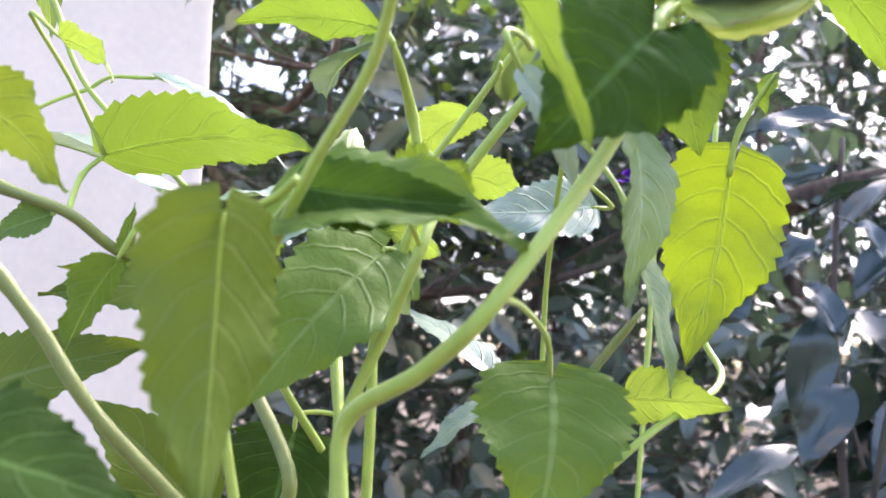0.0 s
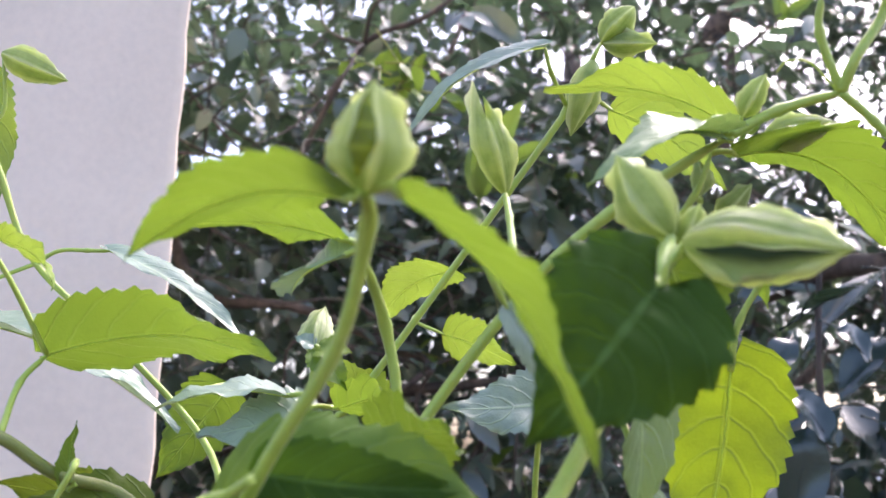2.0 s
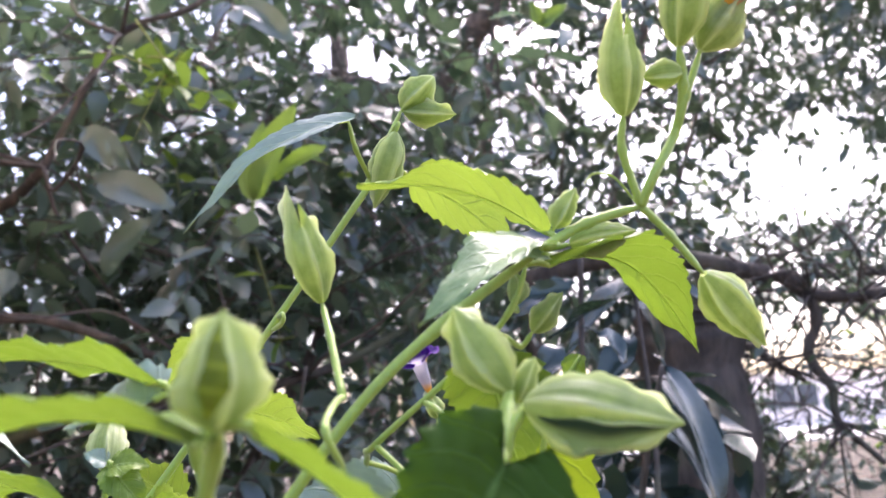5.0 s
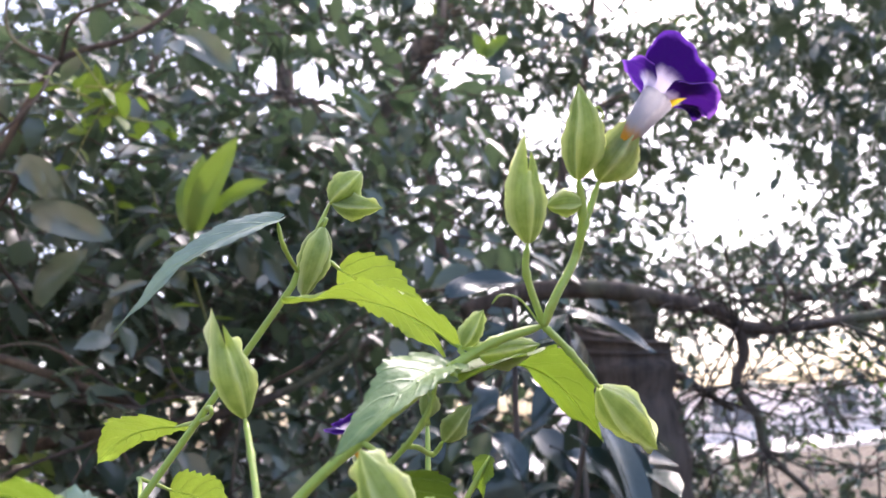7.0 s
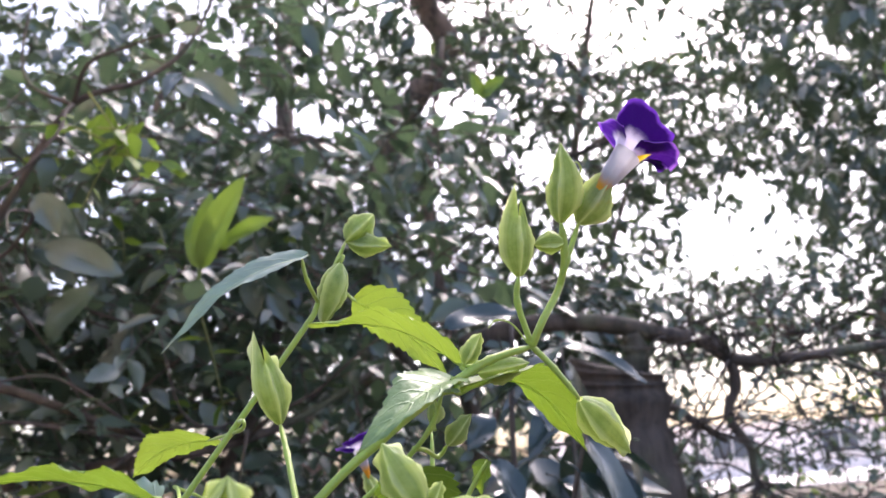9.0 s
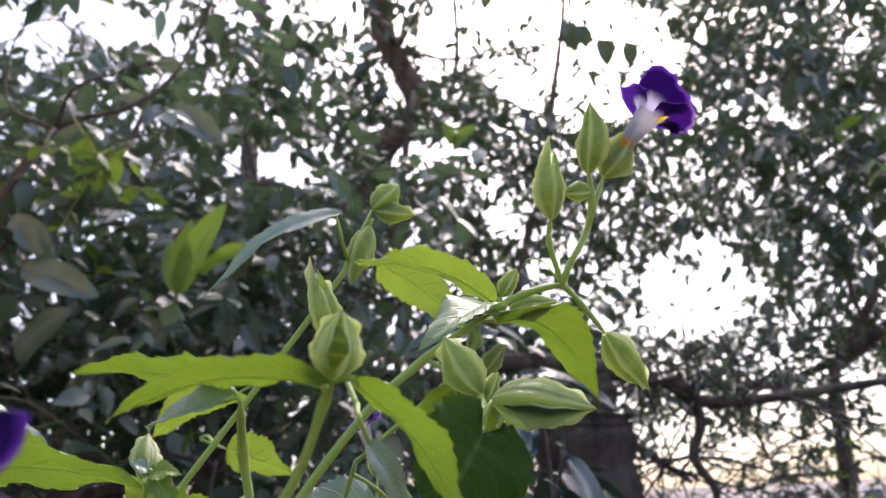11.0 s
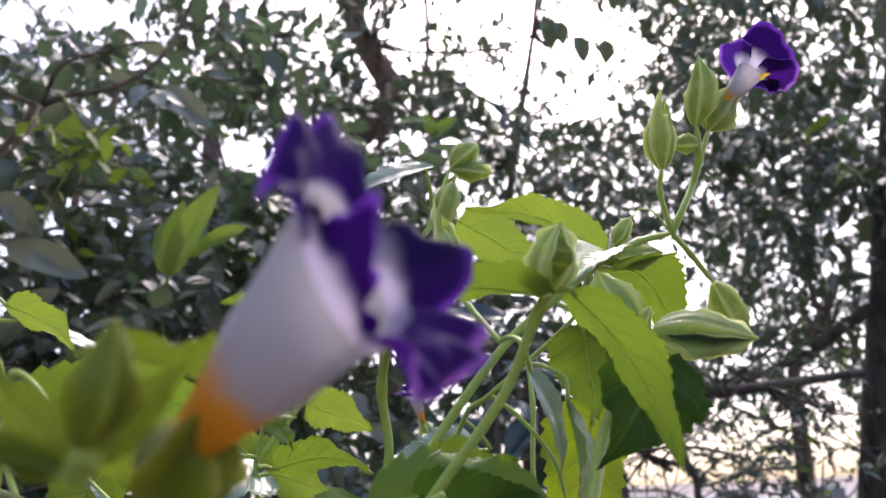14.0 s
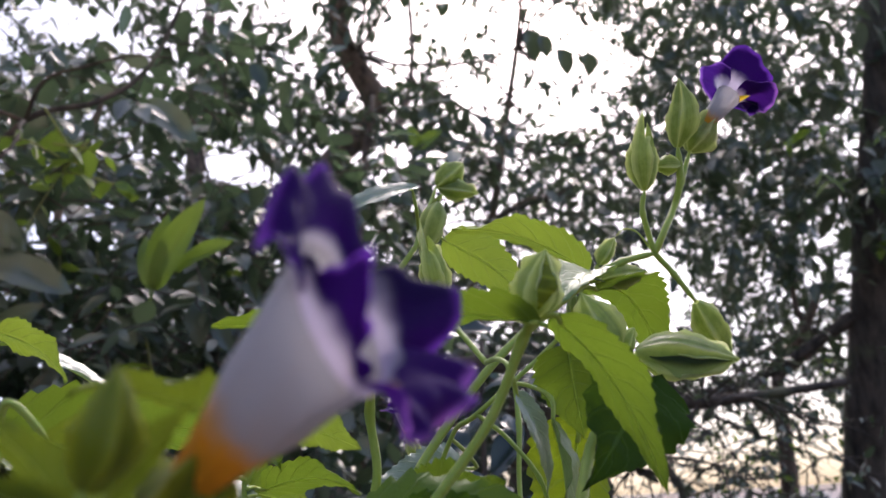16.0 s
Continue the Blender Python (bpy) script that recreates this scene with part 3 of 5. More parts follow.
def in_gaps(points, rng, hard=0.94, eye=(0.07, 0.11, 0.40), plane=3.2):
    """Those that would close the openings of the canopy."""
    k = (plane - eye[1]) / (points[:, 1] - eye[1])
    x = eye[0] + (points[:, 0] - eye[0]) * k
    z = eye[2] + (points[:, 2] - eye[2]) * k
    shut = np.zeros(len(points), bool)
    for gx, gz, rx, rz in GAPS + GAPS2:
        d = ((x - gx) / rx) ** 2 + ((z - gz) / rz) ** 2
        shut |= (d < rng.uniform(0.7, 1.4, len(points))) & (rng.uniform(size=len(points)) < hard)
    return shut


def foliage(parent, seed, lo, hi, count, per, reach, size, material, bark, label, least=-0.2, hard=0.94, slim=0.5, hang=0.5, keep=None, twig=0.0014):
    """Drooping leafy shoots in a box: bare where the crown is loose, with leaves set left and right along each."""
    rng = np.random.default_rng(seed)
    c = rng.uniform(lo, hi, (count, 3))
    full = np.array([noise.noise(Vector(p * 1.1)) + 0.7 * noise.noise(Vector(p * 3.1 + 5)) for p in c])
    c = c[full > least]
    if keep is not None:
        c = c[keep(c)]
    m = len(c)
    d0 = unit(rng.normal(size=(m, 3)) * np.array([1.0, 0.8, 0.55]))
    long = reach * rng.uniform(0.6, 1.3, (m, 1))
    sag = np.array([0, 0, -1.0]) * rng.uniform(0.15, 0.5, (m, 1)) * long
    s = (np.arange(per) + 0.6) / per
    at = c[:, None] + d0[:, None] * (long * s)[..., None] + sag[:, None] * (s ** 2)[None, :, None]
    along = unit(d0[:, None] * long[:, None] + 2 * sag[:, None] * s[None, :, None])
    side = unit(np.cross(along, np.array([0.15, 0.1, 1.0])))
    side = side * np.where(np.arange(per) % 2, 1.0, -1.0)[None, :, None]
    noisy = rng.normal(size=at.shape)
    d = unit(0.55 * along + 0.75 * side + np.array([0, 0, -hang]) + 0.38 * noisy)
    up = np.array([0, -0.3, 1.0]) + 0.45 * rng.normal(size=at.shape)
    nn = unit(up - d * (up * d).sum(-1, keepdims=True))
    at, d, nn = (q.reshape(-1, 3) for q in (at, d, nn))
    grown = np.tile(1.0 - 0.35 * s, m) * rng.uniform(size[0], size[1], len(at))
    ok = ~in_gaps(at + d * grown[:, None] * 0.5, rng, hard)
    leaf_mesh("crown", at[ok], d[ok], nn[ok], grown[ok], rng, material, parent, slim, label)
    # the shoots themselves: thin three-sided rods
    live = ~in_gaps(c + d0 * long * 0.5, rng, hard * 0.8)
    c, d0, long, sag = c[live], d0[live], long[live], sag[live]
    q = [c - d0 * long * 0.25, c + d0 * long * 0.35 + sag * 0.12, c + d0 * long * 0.7 + sag * 0.5, c + d0 * long + sag]
    e1 = unit(np.cross(d0, np.array([0.1, 0.2, 1.0])))
    e2 = np.cross(e1, d0)
    ring = [p + (e1 * math.cos(th) + e2 * math.sin(th)) * twig * (1.3 - 0.3 * j) for j, p in enumerate(q) for th in (0.5, 2.6, 4.7)]
    tri = []
    for j in range(3):
        for k in range(3):
            a, b = j * 3 + k, j * 3 + (k + 1) % 3
            tri += [(a, b, b + 3), (a, b + 3, a + 3)]
    triangles("brushwood", np.stack(ring, 1), np.array(tri), bark, parent, "thin bare shoots between the leaves")


def tree(name, label, at, trunks, bark, category="tree"):
    """trunks: rows of (points, radius at foot, radius at end)."""
    ob = new(name)
    ob.location = at
    tagged(ob, label, category)
    for i, (points, r0, r1) in enumerate(trunks):
        line = smooth_line(points, 8)
        bump = lambda t, r0=r0, r1=r1, i=i: (r0 + (r1 - r0) * t) * (1 + 0.16 * noise.noise(Vector((t * 9, i, 0))) + 0.14 * noise.noise(Vector((t * 31, i, 4))))
        v, f = tube_data(line, bump, 12)
        mesh_object("trunk" if i == 0 else "branch", v, f, bark, ob)
    return ob


def twigs(parent, rng, starts, count, reach, r, bark):
    """Thin crooked side shoots, each an own branch."""
    for k in range(count):
        p = Vector(starts[k % len(starts)])
        d = Vector(rng.normal(size=3) * np.array([1, 0.7, 0.6])).normalized()
        pts = [p]
        for j in range(4):
            d = (d + Vector(rng.normal(size=3)) * 0.45).normalized()
            pts.append(pts[-1] + d * reach * rng.uniform(0.6, 1.2) / 4)
        v, f = tube_data(smooth_line(pts, 4), lambda t: r * (1 - 0.7 * t), 5)
        mesh_object("branch", v, f, bark, parent)


rng = np.random.default_rng(7)

# near bush behind the plants, with the crooked twig
bush = tree("bush", "dense dark green garden bush with a crooked twig", (-0.45, 1.45, 0), [
    ([(-0.45, 1.45, -0.08), (-0.42, 1.42, 0.3), (-0.2835, 1.3655, 0.7125), (-0.1406, 1.30, 0.735), (-0.0711, 1.2070, 0.7594)], 0.011, 0.006),
    ([(-0.0711, 1.2070, 0.7594), (-0.0421, 1.1910, 0.8170), (0.0197, 1.1609, 0.9212), (0.1044, 1.1625, 0.9663), (0.1657, 1.1710, 1.0374), (0.22, 1.2, 1.2)], 0.005, 0.0025),
    ([(-0.2835, 1.3655, 0.7125), (-0.2, 1.28, 0.60), (-0.05, 1.2, 0.57), (0.12, 1.22, 0.5)], 0.010, 0.004),
    ([(-0.42, 1.42, 0.3), (-0.1, 1.35, 0.45), (0.25, 1.3, 0.5), (0.5, 1.4, 0.62)], 0.012, 0.004),
    ([(0.1, 1.5, -0.08), (0.15, 1.5, 0.3), (0.3, 1.45, 0.6), (0.35, 1.5, 0.95)], 0.014, 0.005)], bark_dark, "bush")
twigs(bush, rng, [(-0.28, 1.36, 0.71), (-0.07, 1.2, 0.76), (0.12, 1.22, 0.5), (0.3, 1.45, 0.6), (0.02, 1.16, 0.92), (0.25, 1.3, 0.5)], 26, 0.35, 0.003, bark_dark)
foliage(bush, 11, (-0.9, 1.2, 0.0), (0.62, 1.8, 1.05), 1150, 8, 0.15, (0.035, 0.075), bush_leaf, bark_dark, "dark green glossy bush leaves", -0.45, 0.95, 0.5, 0.35)
foliage(bush, 31, (-0.9, 1.35, 0.7), (0.45, 2.0, 1.4), 420, 8, 0.16, (0.04, 0.08), bush_leaf, bark_dark, "dark green glossy bush leaves", -0.2, 0.96, 0.5, 0.35)
foliage(bush, 12, (-0.5, 1.2, 0.2), (0.3, 1.5, 1.0), 22, 6, 0.10, (0.03, 0.055), sunny_leaf, stem_shade_olive, "fresh light green shoots", -0.3, 0.8, 0.45, 0.1)

# a middle row of shrubs
shrub = tree("shrub", "tall loose shrub with dark leaves and bare stems", (0.9, 2.2, 0), [
    ([(0.9, 2.2, -0.1), (0.95, 2.2, 0.5), (0.85, 2.15, 1.1), (0.95, 2.2, 1.7)], 0.03, 0.008),
    ([(0.95, 2.2, 0.5), (0.6, 2.1, 0.9), (0.3, 2.0, 1.2)], 0.016, 0.005),
    ([(0.95, 2.2, 0.5), (1.3, 2.1, 0.9), (1.5, 2.1, 1.3)], 0.016, 0.005),
    ([(0.4, 2.3, -0.1), (0.35, 2.2, 0.6), (0.1, 2.1, 1.1), (0.2, 2.2, 1.6)], 0.02, 0.006)], bark_brown, "shrub")
twigs(shrub, rng, [(0.85, 2.15, 1.1), (0.6, 2.1, 0.9), (1.3, 2.1, 0.9), (0.35, 2.2, 0.6), (0.95, 2.2, 0.5)], 30, 0.6, 0.004, bark_brown)
foliage(shrub, 37, (-1.4, 2.0, 0.0), (0.7, 2.7, 1.8), 380, 10, 0.24, (0.05, 0.09), tree_leaf, bark_dark, "dark shrub leaves", -0.4, 0.97, 0.55, 0.4)
foliage(shrub, 38, (0.75, 1.9, 0.1), (1.75, 2.6, 1.45), 330, 10, 0.22, (0.045, 0.085), tree_leaf, bark_dark, "dark shrub leaves", -0.4, 0.97, 0.52, 0.4)
foliage(shrub, 13, (-1.2, 1.9, 0.0), (1.9, 2.6, 1.75), 1100, 10, 0.24, (0.04, 0.08), tree_leaf, bark_dark, "dark shrub leaves", -0.16, 0.97, 0.52, 0.4)

# the broken trunk close by with its branch, and the glossy-leaved shrub before it
stump = tree("tree", "dark old cut trunk with a crooked branch above it", (0.766, 1.18, 0), [
    ([(0.76, 1.19, -0.1), (0.763, 1.1785, 0.25), (0.7677, 1.1788, 0.40), (0.7677, 1.175, 0.52), (0.768, 1.17, 0.557), (0.769, 1.168, 0.566)], 0.088, 0.068),
    ([(0.58, 1.30, 0.62), (0.6644, 1.2396, 0.6439), (0.7615, 1.1886, 0.6371), (0.8504, 1.1357, 0.6072), (0.8884, 1.1097, 0.5935), (0.9147, 1.0928, 0.5654), (0.958, 1.0572, 0.5572), (1.0118, 1.0068, 0.5576), (1.15, 0.95, 0.57)], 0.017, 0.006),
    ([(0.9147, 1.0928, 0.5654), (0.9181, 1.0941, 0.5265), (0.9065, 1.106, 0.4842), (0.9241, 1.0927, 0.4389), (0.9266, 1.0895, 0.3923), (0.9592, 1.0573, 0.3373)], 0.009, 0.004),
    ([(0.81, 1.17, 0.49), (0.8552, 1.1679, 0.5044), (0.8854, 1.1476, 0.4765), (0.9138, 1.1265, 0.4492)], 0.008, 0.004),
    ([(0.80, 1.17, 0.55), (0.805, 1.165, 0.585), (0.80, 1.165, 0.615)], 0.022, 0.016)], bark_dark)
twigs(stump, rng, [(0.8504, 1.1357, 0.6072), (0.9147, 1.0928, 0.5654), (0.958, 1.0572, 0.5572), (0.9065, 1.106, 0.4842), (0.9266, 1.0895, 0.3923), (0.8854, 1.1476, 0.4765), (1.01, 1.01, 0.557)], 70, 0.26, 0.0022, bark_dark)
foliage(stump, 14, (0.84, 1.0, 0.25), (1.3, 1.3, 0.64), 110, 7, 0.09, (0.012, 0.028), tree_leaf, bark_dark, "sparse small dark leaves", -0.15, 0.0, 0.5, 0.3)
foliage(stump, 40, (1.0, 1.2, 0.2), (1.8, 1.7, 0.62), 55, 7, 0.12, (0.02, 0.04), tree_leaf, bark_dark, "sparse small dark leaves", -0.1, 0.4, 0.5, 0.3)
foliage(shrub, 41, (0.82, 1.65, 0.62), (1.18, 1.85, 0.86), 60, 9, 0.16, (0.035, 0.065), tree_leaf, bark_dark, "dark shrub leaves", -0.6, 0.9, 0.52, 0.4)

# trees behind
tree_right = tree("tree", "dark upright tree trunk with a low side branch", (2.26, 1.86, 0), [
    ([(2.27, 1.90, -0.1), (2.2587, 1.862, 0.239), (2.2236, 1.6994, 0.696), (2.1958, 1.5331, 1.1522), (2.1752, 1.3632, 1.6079), (2.15, 1.2, 2.3)], 0.065, 0.045),
    ([(2.1678, 1.6433, 0.9124), (2.0737, 1.7206, 0.8445), (1.979, 1.7953, 0.7842), (1.8539, 1.8791, 0.7415), (1.6, 2.0, 0.75)], 0.02, 0.008)], bark_dark)
foliage(tree_right, 15, (1.8, 1.7, 0.85), (3.6, 2.8, 2.8), 850, 10, 0.22, (0.04, 0.085), tree_leaf, bark_dark, "drooping dark green leaves", -0.15, 0.94, 0.5, 0.65)

young_tree = tree("tree", "slender forked brown tree before the pale house", (2.59, 2.37, 0), [
    ([(2.58, 2.38, -0.1), (2.5867, 2.3628, 0.4079), (2.5912, 2.3431, 0.6457), (2.5837, 2.3227, 0.8297), (2.5959, 2.2862, 0.9291), (2.6456, 2.1953, 1.0386), (2.6754, 2.1033, 1.1887)], 0.036, 0.014),
    ([(2.5929, 2.2994, 0.889), (2.6588, 2.203, 0.9551), (2.7281, 2.0881, 1.0364), (2.8099, 1.9525, 1.0885)], 0.020, 0.014),
    ([(2.5872, 2.3367, 0.7273), (2.4997, 2.417, 0.8249), (2.3845, 2.5266, 0.8655), (2.2, 2.6, 0.90)], 0.018, 0.007),
    ([(2.6456, 2.1953, 1.0386), (2.6161, 2.1883, 1.1661), (2.6127, 2.1353, 1.3049)], 0.012, 0.007),
    ([(2.5889, 2.3528, 0.5261), (2.5061, 2.3589, 0.523), (2.3944, 2.4193, 0.5188), (2.2468, 2.5631, 0.4735)], 0.010, 0.005)], bark_brown)
twigs(young_tree, rng, [(2.59, 2.33, 0.73), (2.66, 2.2, 0.955), (2.5, 2.417, 0.825), (2.645, 2.195, 1.04), (2.39, 2.42, 0.52), (2.59, 2.36, 0.4)], 40, 0.5, 0.004, bark_dark)
foliage(young_tree, 33, (2.0, 2.1, 0.25), (2.9, 2.7, 1.1), 55, 9, 0.2, (0.04, 0.07), tree_leaf, bark_dark, "dark leaves in loose clumps", 0.0, 0.45, 0.52, 0.35)
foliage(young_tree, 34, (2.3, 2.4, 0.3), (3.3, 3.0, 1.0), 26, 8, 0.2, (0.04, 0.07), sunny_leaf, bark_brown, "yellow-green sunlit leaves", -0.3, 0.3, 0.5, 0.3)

tree_mid = tree("tree", "broad-crowned tree with brown limbs and many sky gaps", (0.9, 3.1, 0), [
    ([(0.9, 3.1, -0.1), (0.88, 2.95, 0.8), (0.9249, 2.769, 1.4481), (0.9457, 2.6899, 1.6146), (1.0078, 2.6141, 1.721), (1.0909, 2.5084, 1.8481), (1.0169, 2.469, 1.9595), (0.9286, 2.4136, 2.089), (0.9181, 2.3133, 2.35), (0.95, 2.3, 2.9)], 0.060, 0.030),
    ([(0.96, 2.75, 1.50), (0.6, 2.85, 1.62), (0.2, 3.0, 1.66), (-0.3, 3.2, 1.7)], 0.028, 0.010),
    ([(1.04, 2.60, 1.73), (1.35, 2.9, 2.0), (1.55, 3.1, 2.5), (1.6, 3.2, 3.2)], 0.02, 0.008),
    ([(0.89, 2.9, 0.9), (0.3, 3.1, 1.2), (-0.4, 3.2, 1.4)], 0.025, 0.008),
    ([(1.55, 2.9, 1.0), (1.6869, 2.847, 1.5425), (1.7098, 2.8064, 1.6035), (1.7085, 2.6593, 1.8891), (1.70, 2.5419, 2.0809), (1.681, 2.4196, 2.261), (1.6594, 2.305, 2.5)], 0.022, 0.006),
    ([(1.7098, 2.8064, 1.6035), (1.8177, 2.7076, 1.6634), (1.945, 2.6092, 1.6758)], 0.010, 0.004),
    ([(0.8715, 2.7721, 1.4873), (1.0078, 2.6729, 1.6045), (1.1759, 2.5407, 1.7237), (1.3389, 2.4019, 1.8165), (1.4753, 2.3169, 1.8192)], 0.008, 0.003),
    ([(0.89, 2.5881, 1.3694), (1.0319, 2.4757, 1.5034), (1.2185, 2.3849, 1.5098), (1.3319, 2.2551, 1.6331), (1.394, 2.2665, 1.544)], 0.007, 0.002)], bark_brown)
twigs(tree_mid, rng, [(0.6, 2.85, 1.62), (1.35, 2.9, 2.0), (1.0, 2.43, 2.0), (0.96, 2.75, 1.5), (0.2, 3.0, 1.66), (0.3, 3.1, 1.2), (1.7, 2.66, 1.89), (1.7, 2.8, 1.6), (1.69, 2.45, 2.2)], 80, 1.0, 0.006, bark_dark)
foliage(tree_mid, 21, (0.55, 2.05, 1.0), (1.35, 2.5, 2.6), 115, 8, 0.2, (0.05, 0.08), tree_leaf, bark_dark, "dark leaves before the limbs", -0.15)
foliage(tree_mid, 35, (1.45, 2.3, 1.35), (1.95, 2.8, 2.6), 110, 9, 0.18, (0.04, 0.075), tree_leaf, bark_brown, "curled dark leaves on the bare middle limb", -0.1, 0.5, 0.45, 0.75)
foliage(tree_mid, 16, (-2.2, 2.8, 0.2), (4.4, 4.3, 4.2), 6000, 11, 0.30, (0.05, 0.095), tree_leaf, bark_dark, "dense dark green tree leaves", -0.02, 0.88, 0.5, 0.5)
foliage(tree_mid, 19, (2.6, 3.2, 0.9), (6.5, 4.6, 5.0), 900, 12, 0.40, (0.06, 0.11), tree_leaf, bark_dark, "heavy hanging dark leaves", -0.2, 0.88, 0.5, 0.7)

tree_far = tree("tree", "pale green far trees beyond the garden", (1.3, 6.5, 0), [
    ([(1.3, 6.5, -0.1), (1.4, 6.5, 1.5), (1.2, 6.4, 3.2), (1.3, 6.4, 5)], 0.14, 0.05),
    ([(1.4, 6.5, 1.5), (2.0, 6.4, 2.4), (2.6, 6.5, 3.6)], 0.06, 0.02)], bark_brown)
foliage(tree_far, 17, (-5, 5.5, 0.0), (9.5, 8.0, 6.5), 1100, 11, 0.6, (0.09, 0.16), far_leaf, bark_brown, "far green leaves", -0.2, 0.85, 0.5, 0.4,
        keep=lambda c: (c[:, 0] < 3.2) | (c[:, 2] > 1.1), twig=0.004)


def broad_leaf(ob, base, tip, w, nrm, material):
    """A smooth untoothed leaf with its midrib, under a bush or tree."""
    b, t, n0 = Vector(base), Vector(tip), Vector(nrm)
    a = (t - b)
    length = a.length * 1.12
    a.normalize()
    n0 = (n0 - a * n0.dot(a)).normalized()
    s = n0.cross(a)
    verts, faces = [], []
    for i in range(17):
        u = i / 16
        prof = math.sin(math.pi * min(1, u ** 0.8)) ** 0.75 * w / 2 if 0 < u < 1 else 0.0002
        ctr = b + a * length * u - n0 * length * 0.16 * u * u
        for v in (-1, -0.5, 0, 0.5, 1):
            verts.append(ctr + s * prof * v + n0 * (prof * 0.35 * abs(v) + 0.002 * math.sin(8 * u + 2 * v)))
    for i in range(16):
        for k in range(4):
            faces.append((i * 5 + k, i * 5 + k + 1, i * 5 + k + 6, i * 5 + k + 5))
    blade = mesh_object("leaf", verts, faces, material, ob)
    rv, rf = tube_data(smooth_line([b - a * 0.012 + Vector((0, 0.01, 0.0)), b, b + a * length * 0.5 - n0 * length * 0.04, b + a * length * 0.95 - n0 * length * 0.145], 3), lambda q: 0.0009 * (1.2 - q), 6)
    mesh_object("midrib", rv, rf, material, blade)


def glossy_shrub():
    """Low shrub with few large dark leaves."""
    ob = tree("shrub", "low shrub with large glossy blue-green leaves", (0.43, 0.80, 0), [
        ([(0.43, 0.80, -0.08), (0.42, 0.78, 0.2), (0.405, 0.76, 0.42), (0.42, 0.77, 0.56)], 0.004, 0.002),
        ([(0.42, 0.78, 0.2), (0.46, 0.76, 0.35), (0.50, 0.83, 0.55)], 0.003, 0.0018),
        ([(0.42, 0.78, 0.2), (0.43, 0.72, 0.38), (0.44, 0.695, 0.455)], 0.003, 0.0018)], bark_dark, "shrub")
    for base, tip, w, nrm in (
            ((0.389, 0.749, 0.415), (0.3725, 0.743, 0.350), 0.036, (-0.1, -0.9, 0.4)), ((0.378, 0.743, 0.440), (0.398, 0.730, 0.409), 0.030, (0, -0.6, 0.8)),
            ((0.385, 0.7545, 0.4785), (0.3615, 0.7394, 0.4553), 0.022, (-0.2, -0.9, 0.3)), ((0.497, 0.820, 0.548), (0.4195, 0.813, 0.492), 0.032, (-0.3, -0.3, 0.9)),
            ((0.4945, 0.8334, 0.4926), (0.4531, 0.8234, 0.4484), 0.03, (-0.3, -0.6, 0.7)), ((0.404, 0.740, 0.3685), (0.369, 0.726, 0.3208), 0.034, (-0.2, -0.8, 0.5)),
            ((0.345, 0.8327, 0.4165), (0.368, 0.8296, 0.4408), 0.02, (0.3, -0.8, 0.3)), ((0.394, 0.7976, 0.3198), (0.312, 0.7705, 0.286), 0.03, (0, -0.4, 0.9)),
            ((0.431, 0.692, 0.4256), (0.469, 0.677, 0.3617), 0.036, (0.3, -0.8, 0.5)), ((0.444, 0.6957, 0.4536), (0.467, 0.666, 0.3643), 0.040, (0.4, -0.8, 0.4)),
            ((0.372, 0.7096, 0.487), (0.3986, 0.6753, 0.5103), 0.024, (0.2, -0.4, 0.9)), ((0.414, 0.740, 0.485), (0.435, 0.738, 0.466), 0.03, (0.2, -0.7, 0.6)),
            ((0.333, 0.712, 0.546), (0.393, 0.7105, 0.5645), 0.026, (-0.1, -0.7, 0.6)), ((0.3416, 0.739, 0.5025), (0.378, 0.7163, 0.5239), 0.022, (-0.1, -0.8, 0.5)),
            ((0.47, 0.80, 0.42), (0.53, 0.78, 0.38), 0.034, (0.3, -0.7, 0.6)), ((0.48, 0.80, 0.36), (0.44, 0.76, 0.31), 0.036, (0, -0.7, 0.7)),
            ((0.50, 0.83, 0.55), (0.57, 0.80, 0.52), 0.03, (0.2, -0.6, 0.8)), ((0.50, 0.83, 0.53), (0.55, 0.86, 0.47), 0.03, (0.2, -0.8, 0.5))):
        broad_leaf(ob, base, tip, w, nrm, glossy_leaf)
    return ob


low_shrub = glossy_shrub()

